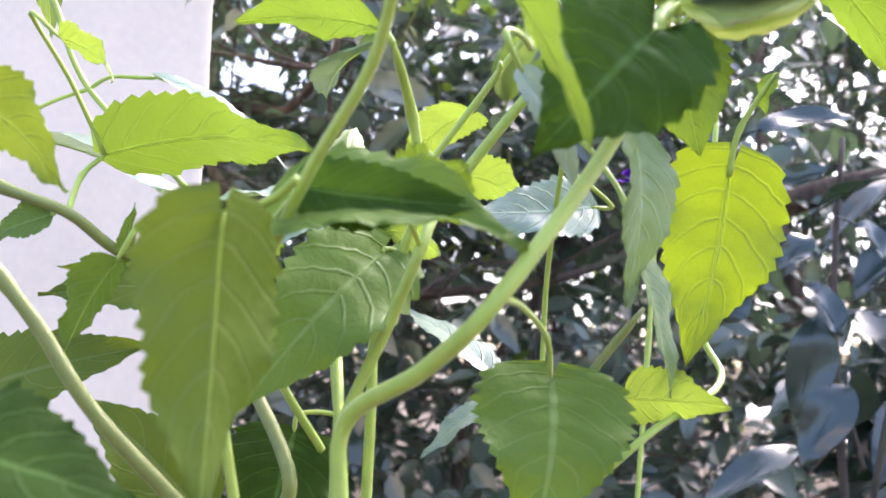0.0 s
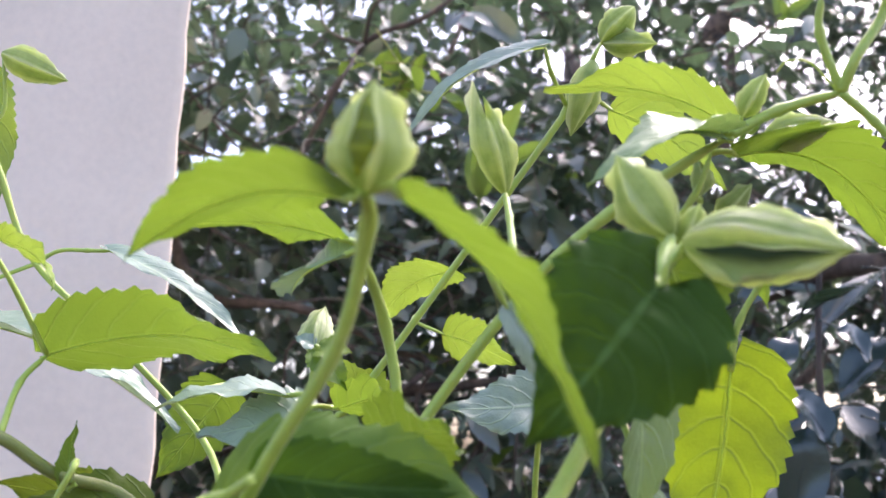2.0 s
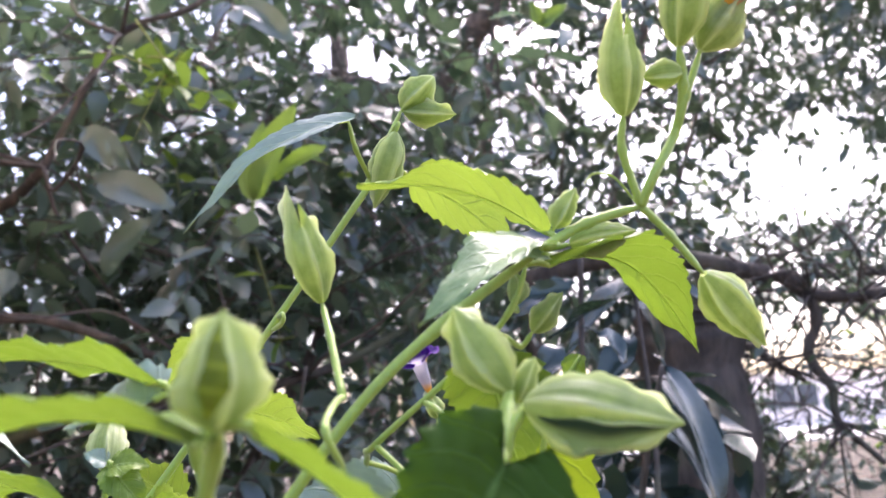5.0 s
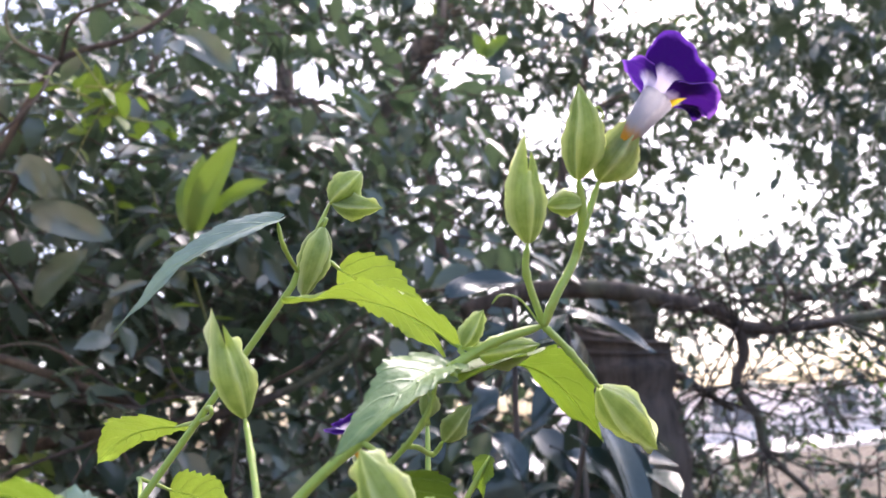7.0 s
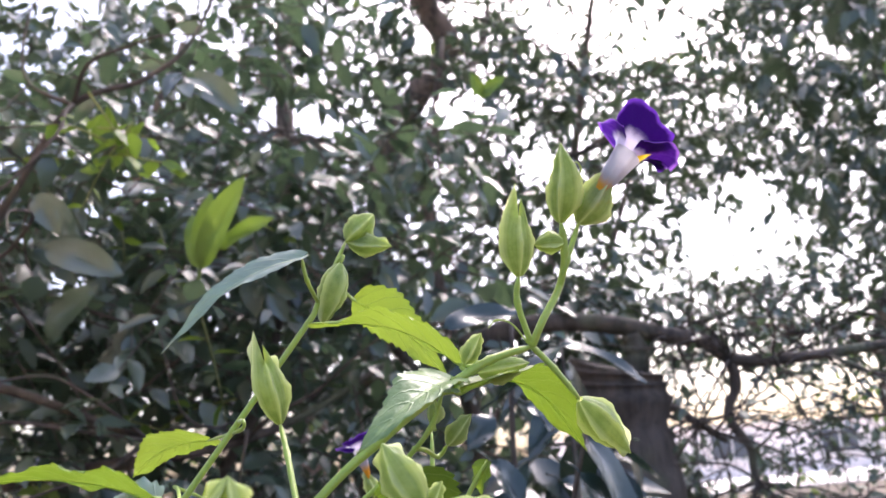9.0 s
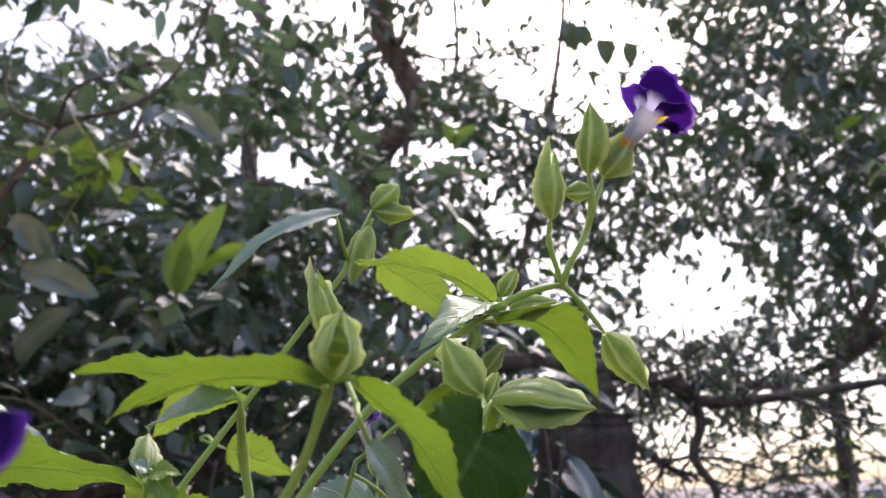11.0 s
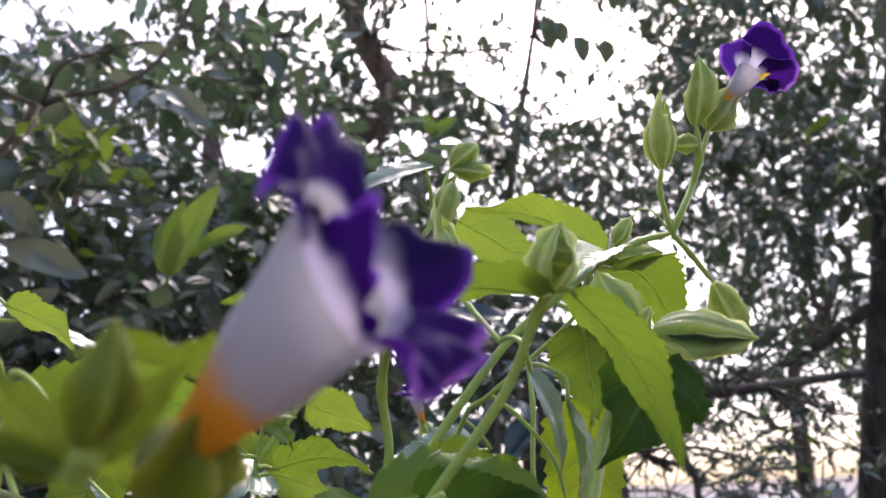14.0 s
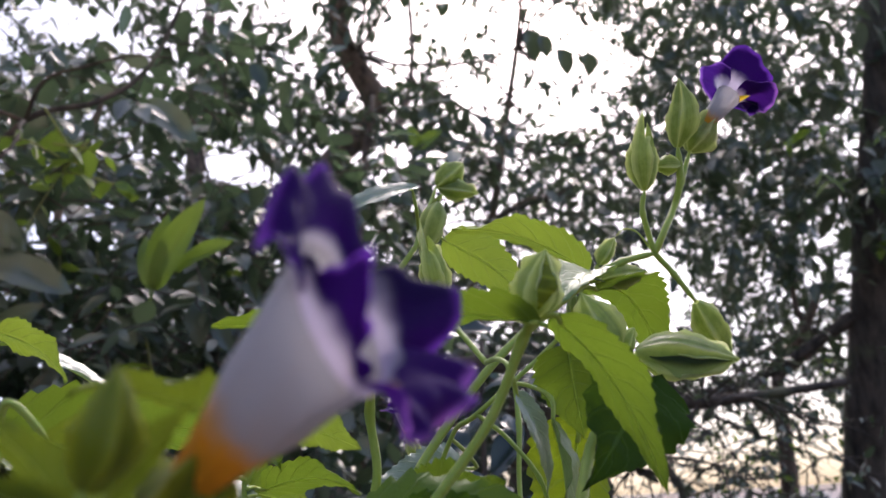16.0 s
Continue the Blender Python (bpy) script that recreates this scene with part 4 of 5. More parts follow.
# single leaves that stand out of the bush and the crowns
for owner, look_of, wide, pairs in (
        (bush, sunny_leaf, 0.36, (
            ((0.1724, 1.0940, 0.6905), (0.2001, 1.0277, 0.7727)),
            ((0.1724, 1.0940, 0.6905), (0.1759, 1.0640, 0.7663)),
            ((0.1924, 1.0773, 0.7113), (0.2316, 1.0171, 0.7328)),
            ((0.1693, 1.0953, 0.6907), (0.1604, 1.0981, 0.7555)),
            ((0.0717, 1.2355, 0.8955), (0.0577, 1.2040, 0.9343)),
            ((0.0717, 1.2355, 0.8955), (0.0941, 1.1954, 0.9139)),
            ((0.0717, 1.2355, 0.8955), (0.0491, 1.2395, 0.9116)),)),
        (bush, bush_leaf, 0.52, (
            ((-0.0174, 1.1416, 0.7889), (0.0266, 1.1157, 0.7441)),
            ((0.0565, 1.1379, 0.7110), (0.0001, 1.1314, 0.7334)),
            ((0.0011, 1.1945, 0.6260), (0.0409, 1.1353, 0.6747)),
            ((0.1703, 1.2255, 0.6509), (0.1398, 1.2226, 0.6948)),
            ((0.1615, 1.2132, 1.0024), (0.2252, 1.1812, 0.9505)),
            ((0.0002, 1.1125, 0.7173), (0.0743, 1.0879, 0.6899)),
            ((-0.0134, 1.1019, 0.7737), (0.0152, 1.0863, 0.7334)),
            ((0.1822, 1.2750, 0.8062), (0.2303, 1.2602, 0.8446)),)),
        (tree_mid, sunny_leaf, 0.55, (
            ((0.7856, 1.5955, 1.2059), (0.7641, 1.5809, 1.2505)),
            ((0.7856, 1.5955, 1.2059), (0.8186, 1.5586, 1.2403)),
            ((0.7856, 1.5955, 1.2059), (0.7977, 1.5812, 1.2203)),)),
        (tree_mid, tree_leaf, 0.85, (
            ((1.2595, 1.6554, 1.6050), (1.2884, 1.6643, 1.5472)),
            ((1.3284, 1.6291, 1.5934), (1.3433, 1.6423, 1.5407)),
            ((1.1743, 1.6755, 1.6526), (1.2065, 1.6856, 1.5877)),
            ((1.2090, 1.6635, 1.6433), (1.2333, 1.6717, 1.5928)),))):
    for b, t in pairs:
        size = (Vector(t) - Vector(b)).length
        broad_leaf(owner, b, t, size * wide, (-0.3, -0.85, 0.3), look_of)


# ---- the pale house far behind ----
yard_bm = box_bm((4.0, 9.0, -0.12), (40.0, 60.0, -0.02))
tagged(part("pavement", yard_bm, yard_paint, None), "pale sunlit concrete yard beyond the trees", "yard", kind="structure")


def house():
    ob = new("house")
    ob.location = (12, 12, 0)
    tagged(ob, "low pale peach plastered house far behind the trees", "house")
    part("wall", box_bm((9.0, 14.0, -0.1), (24.0, 18.0, 0.95)), facade_paint, ob)
    part("roof", box_bm((8.9, 13.9, 0.95), (24.1, 18.1, 1.0), 0.02), trim_paint, ob)
    for i in range(5):
        for z in (0.25,):
            x = 10.5 + 2.7 * i
            win = part("window", box_bm((x, 13.96, z), (x + 1.1, 14.02, z + 0.6), 0.01), trim_paint, ob)
            part("pane", box_bm((x + 0.08, 13.94, z + 0.08), (x + 0.52, 13.97, z + 0.52)), window_dark, win)
            part("pane", box_bm((x + 0.58, 13.94, z + 0.08), (x + 1.02, 13.97, z + 0.52)), window_dark, win)
    return ob


house()

# foliage hanging before the upright trunk, and dark large leaves under the glossy shrub
foliage(tree_right, 20, (1.9, 1.15, 0.95), (2.4, 1.5, 2.2), 60, 9, 0.2, (0.04, 0.075), tree_leaf, bark_dark, "drooping dark green leaves", -0.1, 0.0, 0.5, 0.7)
foliage(tree_right, 43, (1.87, 1.20, 1.11), (2.16, 1.95, 1.78), 85, 9, 0.24, (0.05, 0.10), tree_leaf, bark_dark, "heavy drooping dark green leaves", -0.5, 0.5, 0.5, 0.7)
foliage(tree_right, 44, (1.87, 0.95, 1.08), (2.20, 1.45, 1.36), 15, 5, 0.16, (0.06, 0.10), sunny_leaf, bark_dark, "light green hanging leaves, sunlight put into their colour", -1.0, 0.0, 0.42, 0.8)
foliage(tree_right, 42, (1.60, 1.60, 0.66), (1.90, 1.80, 0.88), 34, 8, 0.14, (0.03, 0.055), tree_leaf, bark_dark, "small dark leaves on the low side branches", -0.6, 0.0, 0.5, 0.4)
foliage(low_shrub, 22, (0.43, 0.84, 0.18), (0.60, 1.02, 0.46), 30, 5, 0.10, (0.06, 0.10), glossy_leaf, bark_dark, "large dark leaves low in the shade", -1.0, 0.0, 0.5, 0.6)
foliage(tree_right, 23, (1.1, 1.35, 0.25), (2.5, 2.1, 0.95), 50, 8, 0.15, (0.03, 0.055), tree_leaf, bark_dark, "small dark leaves on the low side branches", -0.05, 0.6, 0.5, 0.4)
foliage(tree_right, 18, (1.9, 1.7, 0.35), (2.6, 2.2, 0.95), 14, 7, 0.14, (0.03, 0.055), sunny_leaf, bark_dark, "yellow-green leaves, sunlight put into their colour", -0.3, 0.3, 0.5, 0.3)
foliage(bush, 36, (0.030, 1.085, 0.826), (0.155, 1.143, 0.906), 6, 5, 0.07, (0.025, 0.045), sunny_leaf, stem_shade_olive, "yellow-green sunlit bush leaves", -1.0, 0.0, 0.6, 0.1)

# ---- the flowering plants ----
PLANT_A = plant("bushy wishbone flower plant with toothed leaves and pale buds", (0.105, 0.300, -0.02), "wishbone flower plants")
PLANT_L = plant("wishbone flower plant with arching stems and bright leaves", (0.070, 0.320, -0.02), "wishbone flower plants")
PLANT_B = plant("wishbone flower plant shoot with an open violet flower", (0.030, 0.190, -0.02), "wishbone flower plants")
stem(PLANT_A, (0.1142, 0.2284, 0.4228), (0.1142, 0.2329, 0.4199), (0.1105, 0.2401, 0.4072), (0.1016, 0.2474, 0.3937), (0.0934, 0.2567, 0.3804), (0.0838, 0.2684, 0.3662), (0.0894, 0.2736, 0.3304), (0.0897, 0.2744, 0.3128), (0.0907, 0.2767, 0.2603), (0.0926, 0.2814, 0.1552), (0.0958, 0.2892, -0.0200), 0.78)
stem(PLANT_A, (0.1570, 0.2583, 0.4262), (0.1523, 0.2517, 0.4170), (0.1488, 0.2629, 0.4044), (0.1299, 0.2521, 0.3759), (0.1189, 0.2576, 0.3647), (0.1060, 0.2667, 0.3555), (0.1059, 0.2676, 0.3368), (0.1056, 0.2703, 0.2804), (0.1050, 0.2756, 0.1678), (0.1041, 0.2844, -0.0200), 1.15)
stem(PLANT_A, (0.1785, 0.2912, 0.4549), (0.1573, 0.2911, 0.4408), (0.1404, 0.2930, 0.4261), (0.1204, 0.2977, 0.4003), (0.1160, 0.2908, 0.3885), (0.1104, 0.2928, 0.3739), (0.1017, 0.2958, 0.3526), (0.1017, 0.2963, 0.3340), (0.1018, 0.2976, 0.2781), (0.1018, 0.3003, 0.1663), (0.1020, 0.3048, -0.0200), 0.95)
stem(PLANT_A, (0.1702, 0.3665, 0.5137), (0.1587, 0.3602, 0.4901), (0.1521, 0.3601, 0.4798), (0.1233, 0.3691, 0.4399), (0.0999, 0.3745, 0.4083), (0.0882, 0.3695, 0.3947), (0.0988, 0.3100, 0.3587), (0.0989, 0.3102, 0.3398), (0.0992, 0.3109, 0.2830), (0.0997, 0.3123, 0.1694), (0.1005, 0.3147, -0.0200), 0.85)
stem(PLANT_A, (0.1090, 0.2860, 0.4287), (0.1123, 0.3007, 0.4188), (0.1148, 0.3040, 0.4031), (0.1108, 0.3077, 0.3885), (0.1055, 0.3141, 0.3719), (0.1054, 0.3143, 0.3523), (0.1052, 0.3148, 0.2935), (0.1047, 0.3158, 0.1759), (0.1039, 0.3176, -0.0200), 0.95)
stem(PLANT_A, (0.1999, 0.2880, 0.4631), (0.1883, 0.2899, 0.4600), (0.1785, 0.2912, 0.4549), 0.90)
stem(PLANT_A, (0.1757, 0.2932, 0.4522), (0.1722, 0.2945, 0.4436), (0.1644, 0.2994, 0.4345), (0.1461, 0.3076, 0.4190), (0.1477, 0.3267, 0.4151), (0.1465, 0.3450, 0.3900), (0.1440, 0.3500, 0.3400), (0.1250, 0.3400, 0.2000), (0.1030, 0.3152, -0.0200), 0.55)
stem(PLANT_A, (0.1958, 0.2836, 0.4809), (0.1959, 0.2859, 0.4745), (0.1999, 0.2880, 0.4631), 0.70)
stem(PLANT_A, (0.2078, 0.2792, 0.4948), (0.2092, 0.2815, 0.4872), (0.2084, 0.2850, 0.4787), (0.2020, 0.2848, 0.4691), (0.1999, 0.2880, 0.4631), 0.85)
stem(PLANT_A, (0.2141, 0.2809, 0.4953), (0.2098, 0.2821, 0.4849), (0.2085, 0.2851, 0.4784), 0.70)
stem(PLANT_A, (0.1891, 0.2911, 0.4686), (0.1909, 0.2896, 0.4704), (0.1947, 0.2882, 0.4692), (0.1991, 0.2882, 0.4637), 0.20)
stem(PLANT_A, (0.2099, 0.2743, 0.5050), (0.2118, 0.2725, 0.5074), (0.2108, 0.2722, 0.5095), (0.2092, 0.2731, 0.5091), 0.20)
stem(PLANT_A, (0.2119, 0.2872, 0.4487), (0.2056, 0.2877, 0.4570), (0.1999, 0.2880, 0.4631), 0.70)
stem(PLANT_A, (0.1363, 0.3059, 0.4475), (0.1364, 0.2973, 0.4398), (0.1361, 0.2834, 0.4276), 0.60)
stem(PLANT_A, (0.1509, 0.3474, 0.5023), (0.1528, 0.3492, 0.4953), (0.1587, 0.3602, 0.4901), 0.55)
stem(PLANT_A, (0.1564, 0.2607, 0.4205), (0.1570, 0.2583, 0.4262), 0.70)
stem(PLANT_A, (0.1575, 0.2536, 0.4241), (0.1526, 0.2514, 0.4182), (0.1523, 0.2517, 0.4170), 0.70)
stem(PLANT_A, (0.1039, 0.2848, 0.4317), (0.1071, 0.2856, 0.4314), (0.1090, 0.2860, 0.4287), 0.50)
stem(PLANT_A, (0.0934, 0.3387, 0.4165), (0.0926, 0.3405, 0.4091), (0.0919, 0.3406, 0.4000), (0.0944, 0.3292, 0.3648), (0.0995, 0.3232, 0.3382), (0.0995, 0.3232, 0.3203), (0.0997, 0.3233, 0.2666), (0.1002, 0.3236, 0.1591), (0.1009, 0.3239, -0.0200), 0.60)
stem(PLANT_A, (0.0957, 0.2244, 0.3814), (0.0923, 0.2504, 0.3876), (0.0967, 0.2481, 0.3892), (0.1000, 0.2447, 0.3911), 0.60)
leaf(PLANT_A, (0.1121, 0.2271, 0.4216), (0.0796, 0.2504, 0.4198), 0.0152, (0.06, 0.15, 0.99), 24, .10, leaf_green)
leaf(PLANT_A, (0.1185, 0.2264, 0.4215), (0.1400, 0.2303, 0.3921), 0.0139, (0.80, 0.08, 0.59), 22, .10, leaf_green)
leaf(PLANT_A, (0.1049, 0.2848, 0.4315), (0.0733, 0.2985, 0.4378), 0.0180, (0.26, 0.16, 0.95), 20, .06, leaf_green)
leaf(PLANT_A, (0.1055, 0.2873, 0.4291), (0.0911, 0.3155, 0.4267), 0.0160, (-0.61, -0.24, 0.76), 25, .06, leaf_sheen_pale)
leaf(PLANT_A, (0.1509, 0.3474, 0.5023), (0.1088, 0.3540, 0.4732), 0.0105, (-0.51, -0.63, 0.59), 25, .12, leaf_sheen_pale)
leaf(PLANT_A, (0.1830, 0.3017, 0.4612), (0.1459, 0.3130, 0.4744), 0.0200, (0.25, 0.02, 0.97), 22, .12, leaf_lit)
leaf(PLANT_A, (0.1733, 0.3663, 0.4918), (0.1984, 0.3503, 0.4629), 0.0200, (0.77, 0.51, 0.39), 20, .06, leaf_lit)
leaf(PLANT_A, (0.1810, 0.2938, 0.4518), (0.2360, 0.3298, 0.4359), 0.0257, (0.22, 0.10, 0.97), 22, .16, leaf_green)
leaf(PLANT_A, (0.1769, 0.2894, 0.4548), (0.1469, 0.2708, 0.4376), 0.0149, (-0.16, -0.52, 0.84), 30, .10, leaf_sage)
leaf(PLANT_A, (0.1767, 0.2878, 0.4529), (0.1621, 0.2834, 0.4515), 0.0090, (0.12, -0.65, 0.75), 26, .05, leaf_sheen_pale)
leaf(PLANT_A, (0.1515, 0.2478, 0.4162), (0.1328, 0.2450, 0.3945), 0.0250, (0.10, -0.95, 0.25), 16, .09, leaf_shade_deep, 0.24, 1.6)
leaf(PLANT_A, (0.1640, 0.2875, 0.4315), (0.1725, 0.2966, 0.4106), 0.0207, (0.38, 0.78, 0.50), 16, .06, leaf_green, 0.12)
leaf(PLANT_A, (0.0932, 0.2590, 0.3867), (0.1340, 0.2521, 0.3842), 0.0230, (-0.09, -0.72, 0.69), 40, .08, leaf_green)
# added leaf: stands in for the shaded lower half of the folded leaf above
leaf(PLANT_A, (0.0992, 0.2535, 0.3915), (0.1271, 0.2538, 0.3898), 0.0115, (0.05, -0.97, 0.10), 20, .04, leaf_shade_deep)
stem(PLANT_A, (0.0992, 0.2535, 0.3915), (0.0962, 0.2562, 0.3891), (0.0932, 0.2590, 0.3867), 0.50)
leaf(PLANT_A, (0.1068, 0.3059, 0.3892), (0.0833, 0.2861, 0.3559), 0.0260, (0.25, -0.90, 0.36), 14, .10, leaf_green, 0.12)
leaf(PLANT_A, (0.0957, 0.2244, 0.3814), (0.0952, 0.2255, 0.3471), 0.0210, (-0.76, 0.65, 0.03), 16, .08, leaf_shade_olive, 0.12)
leaf(PLANT_A, (0.1425, 0.2950, 0.3639), (0.1389, 0.2840, 0.3355), 0.0308, (-0.07, -0.93, 0.37), 14, .10, leaf_green, 0.12)
leaf(PLANT_A, (0.0550, 0.2342, 0.3518), (0.0877, 0.2307, 0.3466), 0.0240, (0.08, -0.54, 0.84), 12, .10, leaf_shade_deep)
leaf(PLANT_A, (0.1322, 0.3475, 0.3657), (0.1050, 0.3763, 0.3831), 0.0115, (0.05, -0.35, 0.93), 20, .05, leaf_sheen_pale)
leaf(PLANT_A, (0.1303, 0.3475, 0.3559), (0.1156, 0.3465, 0.3426), 0.0095, (-0.30, -0.50, 0.80), 18, .06, leaf_sheen_pale)
stem(PLANT_A, (0.1322, 0.3475, 0.3657), (0.1380, 0.3490, 0.3610), (0.1442, 0.3499, 0.3450), 0.40)
stem(PLANT_A, (0.1303, 0.3475, 0.3559), (0.1370, 0.3490, 0.3500), (0.1438, 0.3499, 0.3370), 0.40)
leaf(PLANT_A, (0.0875, 0.3212, 0.3498), (0.0842, 0.3144, 0.3269), 0.0275, (0.21, -0.94, 0.25), 14, .08, leaf_shade_deep)
leaf(PLANT_A, (0.1255, 0.3953, 0.4493), (0.1016, 0.4394, 0.4396), 0.0195, (-0.24, 0.87, 0.43), 16, .05, leaf_lit)
leaf(PLANT_A, (0.1573, 0.2889, 0.4130), (0.1559, 0.2900, 0.3782), 0.0190, (0.73, -0.69, -0.05), 24, .06, leaf_sage)
leaf(PLANT_A, (0.1597, 0.2967, 0.3892), (0.1663, 0.2959, 0.3612), 0.0110, (0.78, -0.60, 0.20), 28, .06, leaf_sage)
leaf(PLANT_A, (0.1566, 0.3376, 0.4076), (0.1237, 0.3315, 0.4041), 0.0200, (0.10, -0.84, 0.53), 14, .02, leaf_sheen_pale)
leaf(PLANT_A, (0.0944, 0.3418, 0.4025), (0.0677, 0.3355, 0.3970), 0.0220, (-0.02, -0.61, 0.79), 14, .06, leaf_sheen_pale)
leaf(PLANT_A, (0.0857, 0.3416, 0.4072), (0.0586, 0.3329, 0.4035), 0.0150, (-0.03, -0.31, 0.95), 22, .08, leaf_sheen_pale)
leaf(PLANT_A, (0.0936, 0.3384, 0.4180), (0.1015, 0.3385, 0.4085), 0.0100, (0.45, -0.80, 0.30), 20, .10, leaf_green)
leaf(PLANT_A, (0.0934, 0.3383, 0.4175), (0.1024, 0.3382, 0.4174), 0.0080, (0.05, -0.70, 0.70), 22, .10, leaf_lit)
leaf(PLANT_A, (0.0933, 0.3382, 0.4190), (0.0885, 0.3380, 0.4212), 0.0050, (0.28, -0.82, 0.50), 20, .06, leaf_sheen_pale)
leaf(PLANT_A, (0.0990, 0.3450, 0.4044), (0.1169, 0.3193, 0.4006), 0.0140, (0.52, 0.24, 0.82), 24, .14, leaf_green)
leaf(PLANT_A, (0.1022, 0.3728, 0.4059), (0.1184, 0.3569, 0.3967), 0.0180, (0.72, 0.42, 0.54), 18, .06, leaf_lit)
leaf(PLANT_A, (0.1251, 0.3998, 0.4303), (0.1466, 0.3933, 0.4206), 0.0190, (0.47, 0.60, 0.64), 18, .05, leaf_lit)
leaf(PLANT_A, (0.1057, 0.3823, 0.4073), (0.0879, 0.3736, 0.4209), 0.0180, (0.26, 0.62, 0.74), 18, .06, leaf_lit)
leaf(PLANT_A, (0.1333, 0.2662, 0.4161), (0.1438, 0.2746, 0.3956), 0.0070, (0.41, -0.90, -0.16), 20, .08, leaf_sheen_pale)
leaf(PLANT_A, (0.1147, 0.2787, 0.3949), (0.1245, 0.2603, 0.3975), 0.0178, (0.48, 0.37, 0.80), 18, .08, leaf_green)
bud(PLANT_A, (0.1142, 0.2283, 0.4230), (0.1151, 0.2240, 0.4336), 0.0088, False, 20, slit=.4, hollow_look=calyx_shade_olive)
bud(PLANT_A, (0.1363, 0.3059, 0.4475), (0.1308, 0.3009, 0.4674), 0.0081, True, 10)
bud(PLANT_A, (0.1570, 0.2583, 0.4262), (0.1501, 0.2601, 0.4386), 0.0089, False, 40)
bud(PLANT_A, (0.1575, 0.2536, 0.4241), (0.1736, 0.2409, 0.4202), 0.0112, False, 60, slit=.42)
bud(PLANT_A, (0.1588, 0.2604, 0.4246), (0.1610, 0.2573, 0.4305), 0.0038, False, 0)
bud(PLANT_A, (0.1958, 0.2836, 0.4809), (0.1954, 0.2781, 0.5013), 0.0089, True, 15)
bud(PLANT_A, (0.2078, 0.2792, 0.4948), (0.2066, 0.2727, 0.5136), 0.0093, False, 30)
bud(PLANT_A, (0.2088, 0.2806, 0.4899), (0.2020, 0.2837, 0.4898), 0.0060, False, 0)
bud(PLANT_A, (0.2119, 0.2872, 0.4487), (0.2285, 0.2938, 0.4349), 0.0095, False, 50)
bud(PLANT_A, (0.1706, 0.3662, 0.5141), (0.1785, 0.3599, 0.5215), 0.0106, False, 0)
bud(PLANT_A, (0.1710, 0.3662, 0.5136), (0.1846, 0.3611, 0.5111), 0.0080, False, 20)
bud(PLANT_A, (0.1659, 0.3569, 0.5032), (0.1600, 0.3617, 0.4835), 0.0100, False, 0)
bud(PLANT_A, (0.1821, 0.2925, 0.4596), (0.1855, 0.2884, 0.4664), 0.0051, False, 0)
bud(PLANT_A, (0.1895, 0.3013, 0.4582), (0.2014, 0.2954, 0.4597), 0.0076, False, 0)
bud(PLANT_A, (0.1742, 0.2970, 0.4447), (0.1734, 0.2949, 0.4512), 0.0041, False, 0)
bud(PLANT_A, (0.1791, 0.3013, 0.4396), (0.1841, 0.2965, 0.4465), 0.0054, False, 0)
bud(PLANT_A, (0.0934, 0.3387, 0.4165), (0.0939, 0.3495, 0.4295), 0.0075, False, 0)
stem(PLANT_A, (0.1121, 0.2271, 0.4216), (0.1129, 0.2265, 0.4216), (0.1135, 0.2274, 0.4224), (0.1142, 0.2284, 0.4228), 0.50)
stem(PLANT_A, (0.1185, 0.2264, 0.4215), (0.1175, 0.2262, 0.4229), (0.1159, 0.2273, 0.4231), (0.1142, 0.2284, 0.4228), 0.50)
stem(PLANT_A, (0.1055, 0.2873, 0.4291), (0.1060, 0.2863, 0.4292), (0.1071, 0.2861, 0.4297), (0.1082, 0.2859, 0.4298), 0.50)
stem(PLANT_A, (0.1830, 0.3017, 0.4612), (0.1869, 0.3005, 0.4598), (0.1868, 0.2953, 0.4602), (0.1867, 0.2901, 0.4592), 0.50)
stem(PLANT_A, (0.1733, 0.3663, 0.4918), (0.1706, 0.3681, 0.4949), (0.1666, 0.3652, 0.4972), (0.1625, 0.3623, 0.4980), 0.50)
stem(PLANT_A, (0.1810, 0.2938, 0.4518), (0.1795, 0.2928, 0.4523), (0.1776, 0.2930, 0.4525), (0.1757, 0.2932, 0.4522), 0.50)
stem(PLANT_A, (0.1769, 0.2894, 0.4548), (0.1775, 0.2898, 0.4552), (0.1780, 0.2905, 0.4552), (0.1785, 0.2912, 0.4549), 0.50)
stem(PLANT_A, (0.1767, 0.2878, 0.4529), (0.1779, 0.2881, 0.4530), (0.1773, 0.2897, 0.4536), (0.1767, 0.2912, 0.4537), 0.50)
stem(PLANT_A, (0.1515, 0.2478, 0.4162), (0.1520, 0.2490, 0.4173), (0.1526, 0.2514, 0.4182), 0.55)
stem(PLANT_A, (0.1640, 0.2875, 0.4315), (0.1625, 0.2859, 0.4351), (0.1599, 0.2885, 0.4387), (0.1573, 0.2911, 0.4408), 0.50)
stem(PLANT_A, (0.0932, 0.2590, 0.3867), (0.0912, 0.2593, 0.3868), (0.0926, 0.2576, 0.3845), (0.0941, 0.2560, 0.3815), 0.50)
stem(PLANT_A, (0.1068, 0.3059, 0.3892), (0.1076, 0.3066, 0.3904), (0.1094, 0.3070, 0.3903), (0.1112, 0.3074, 0.3897), 0.50)
stem(PLANT_A, (0.1425, 0.2947, 0.3639), (0.1405, 0.2847, 0.3714), (0.1345, 0.2668, 0.3756), (0.1301, 0.2530, 0.3758), 0.50)
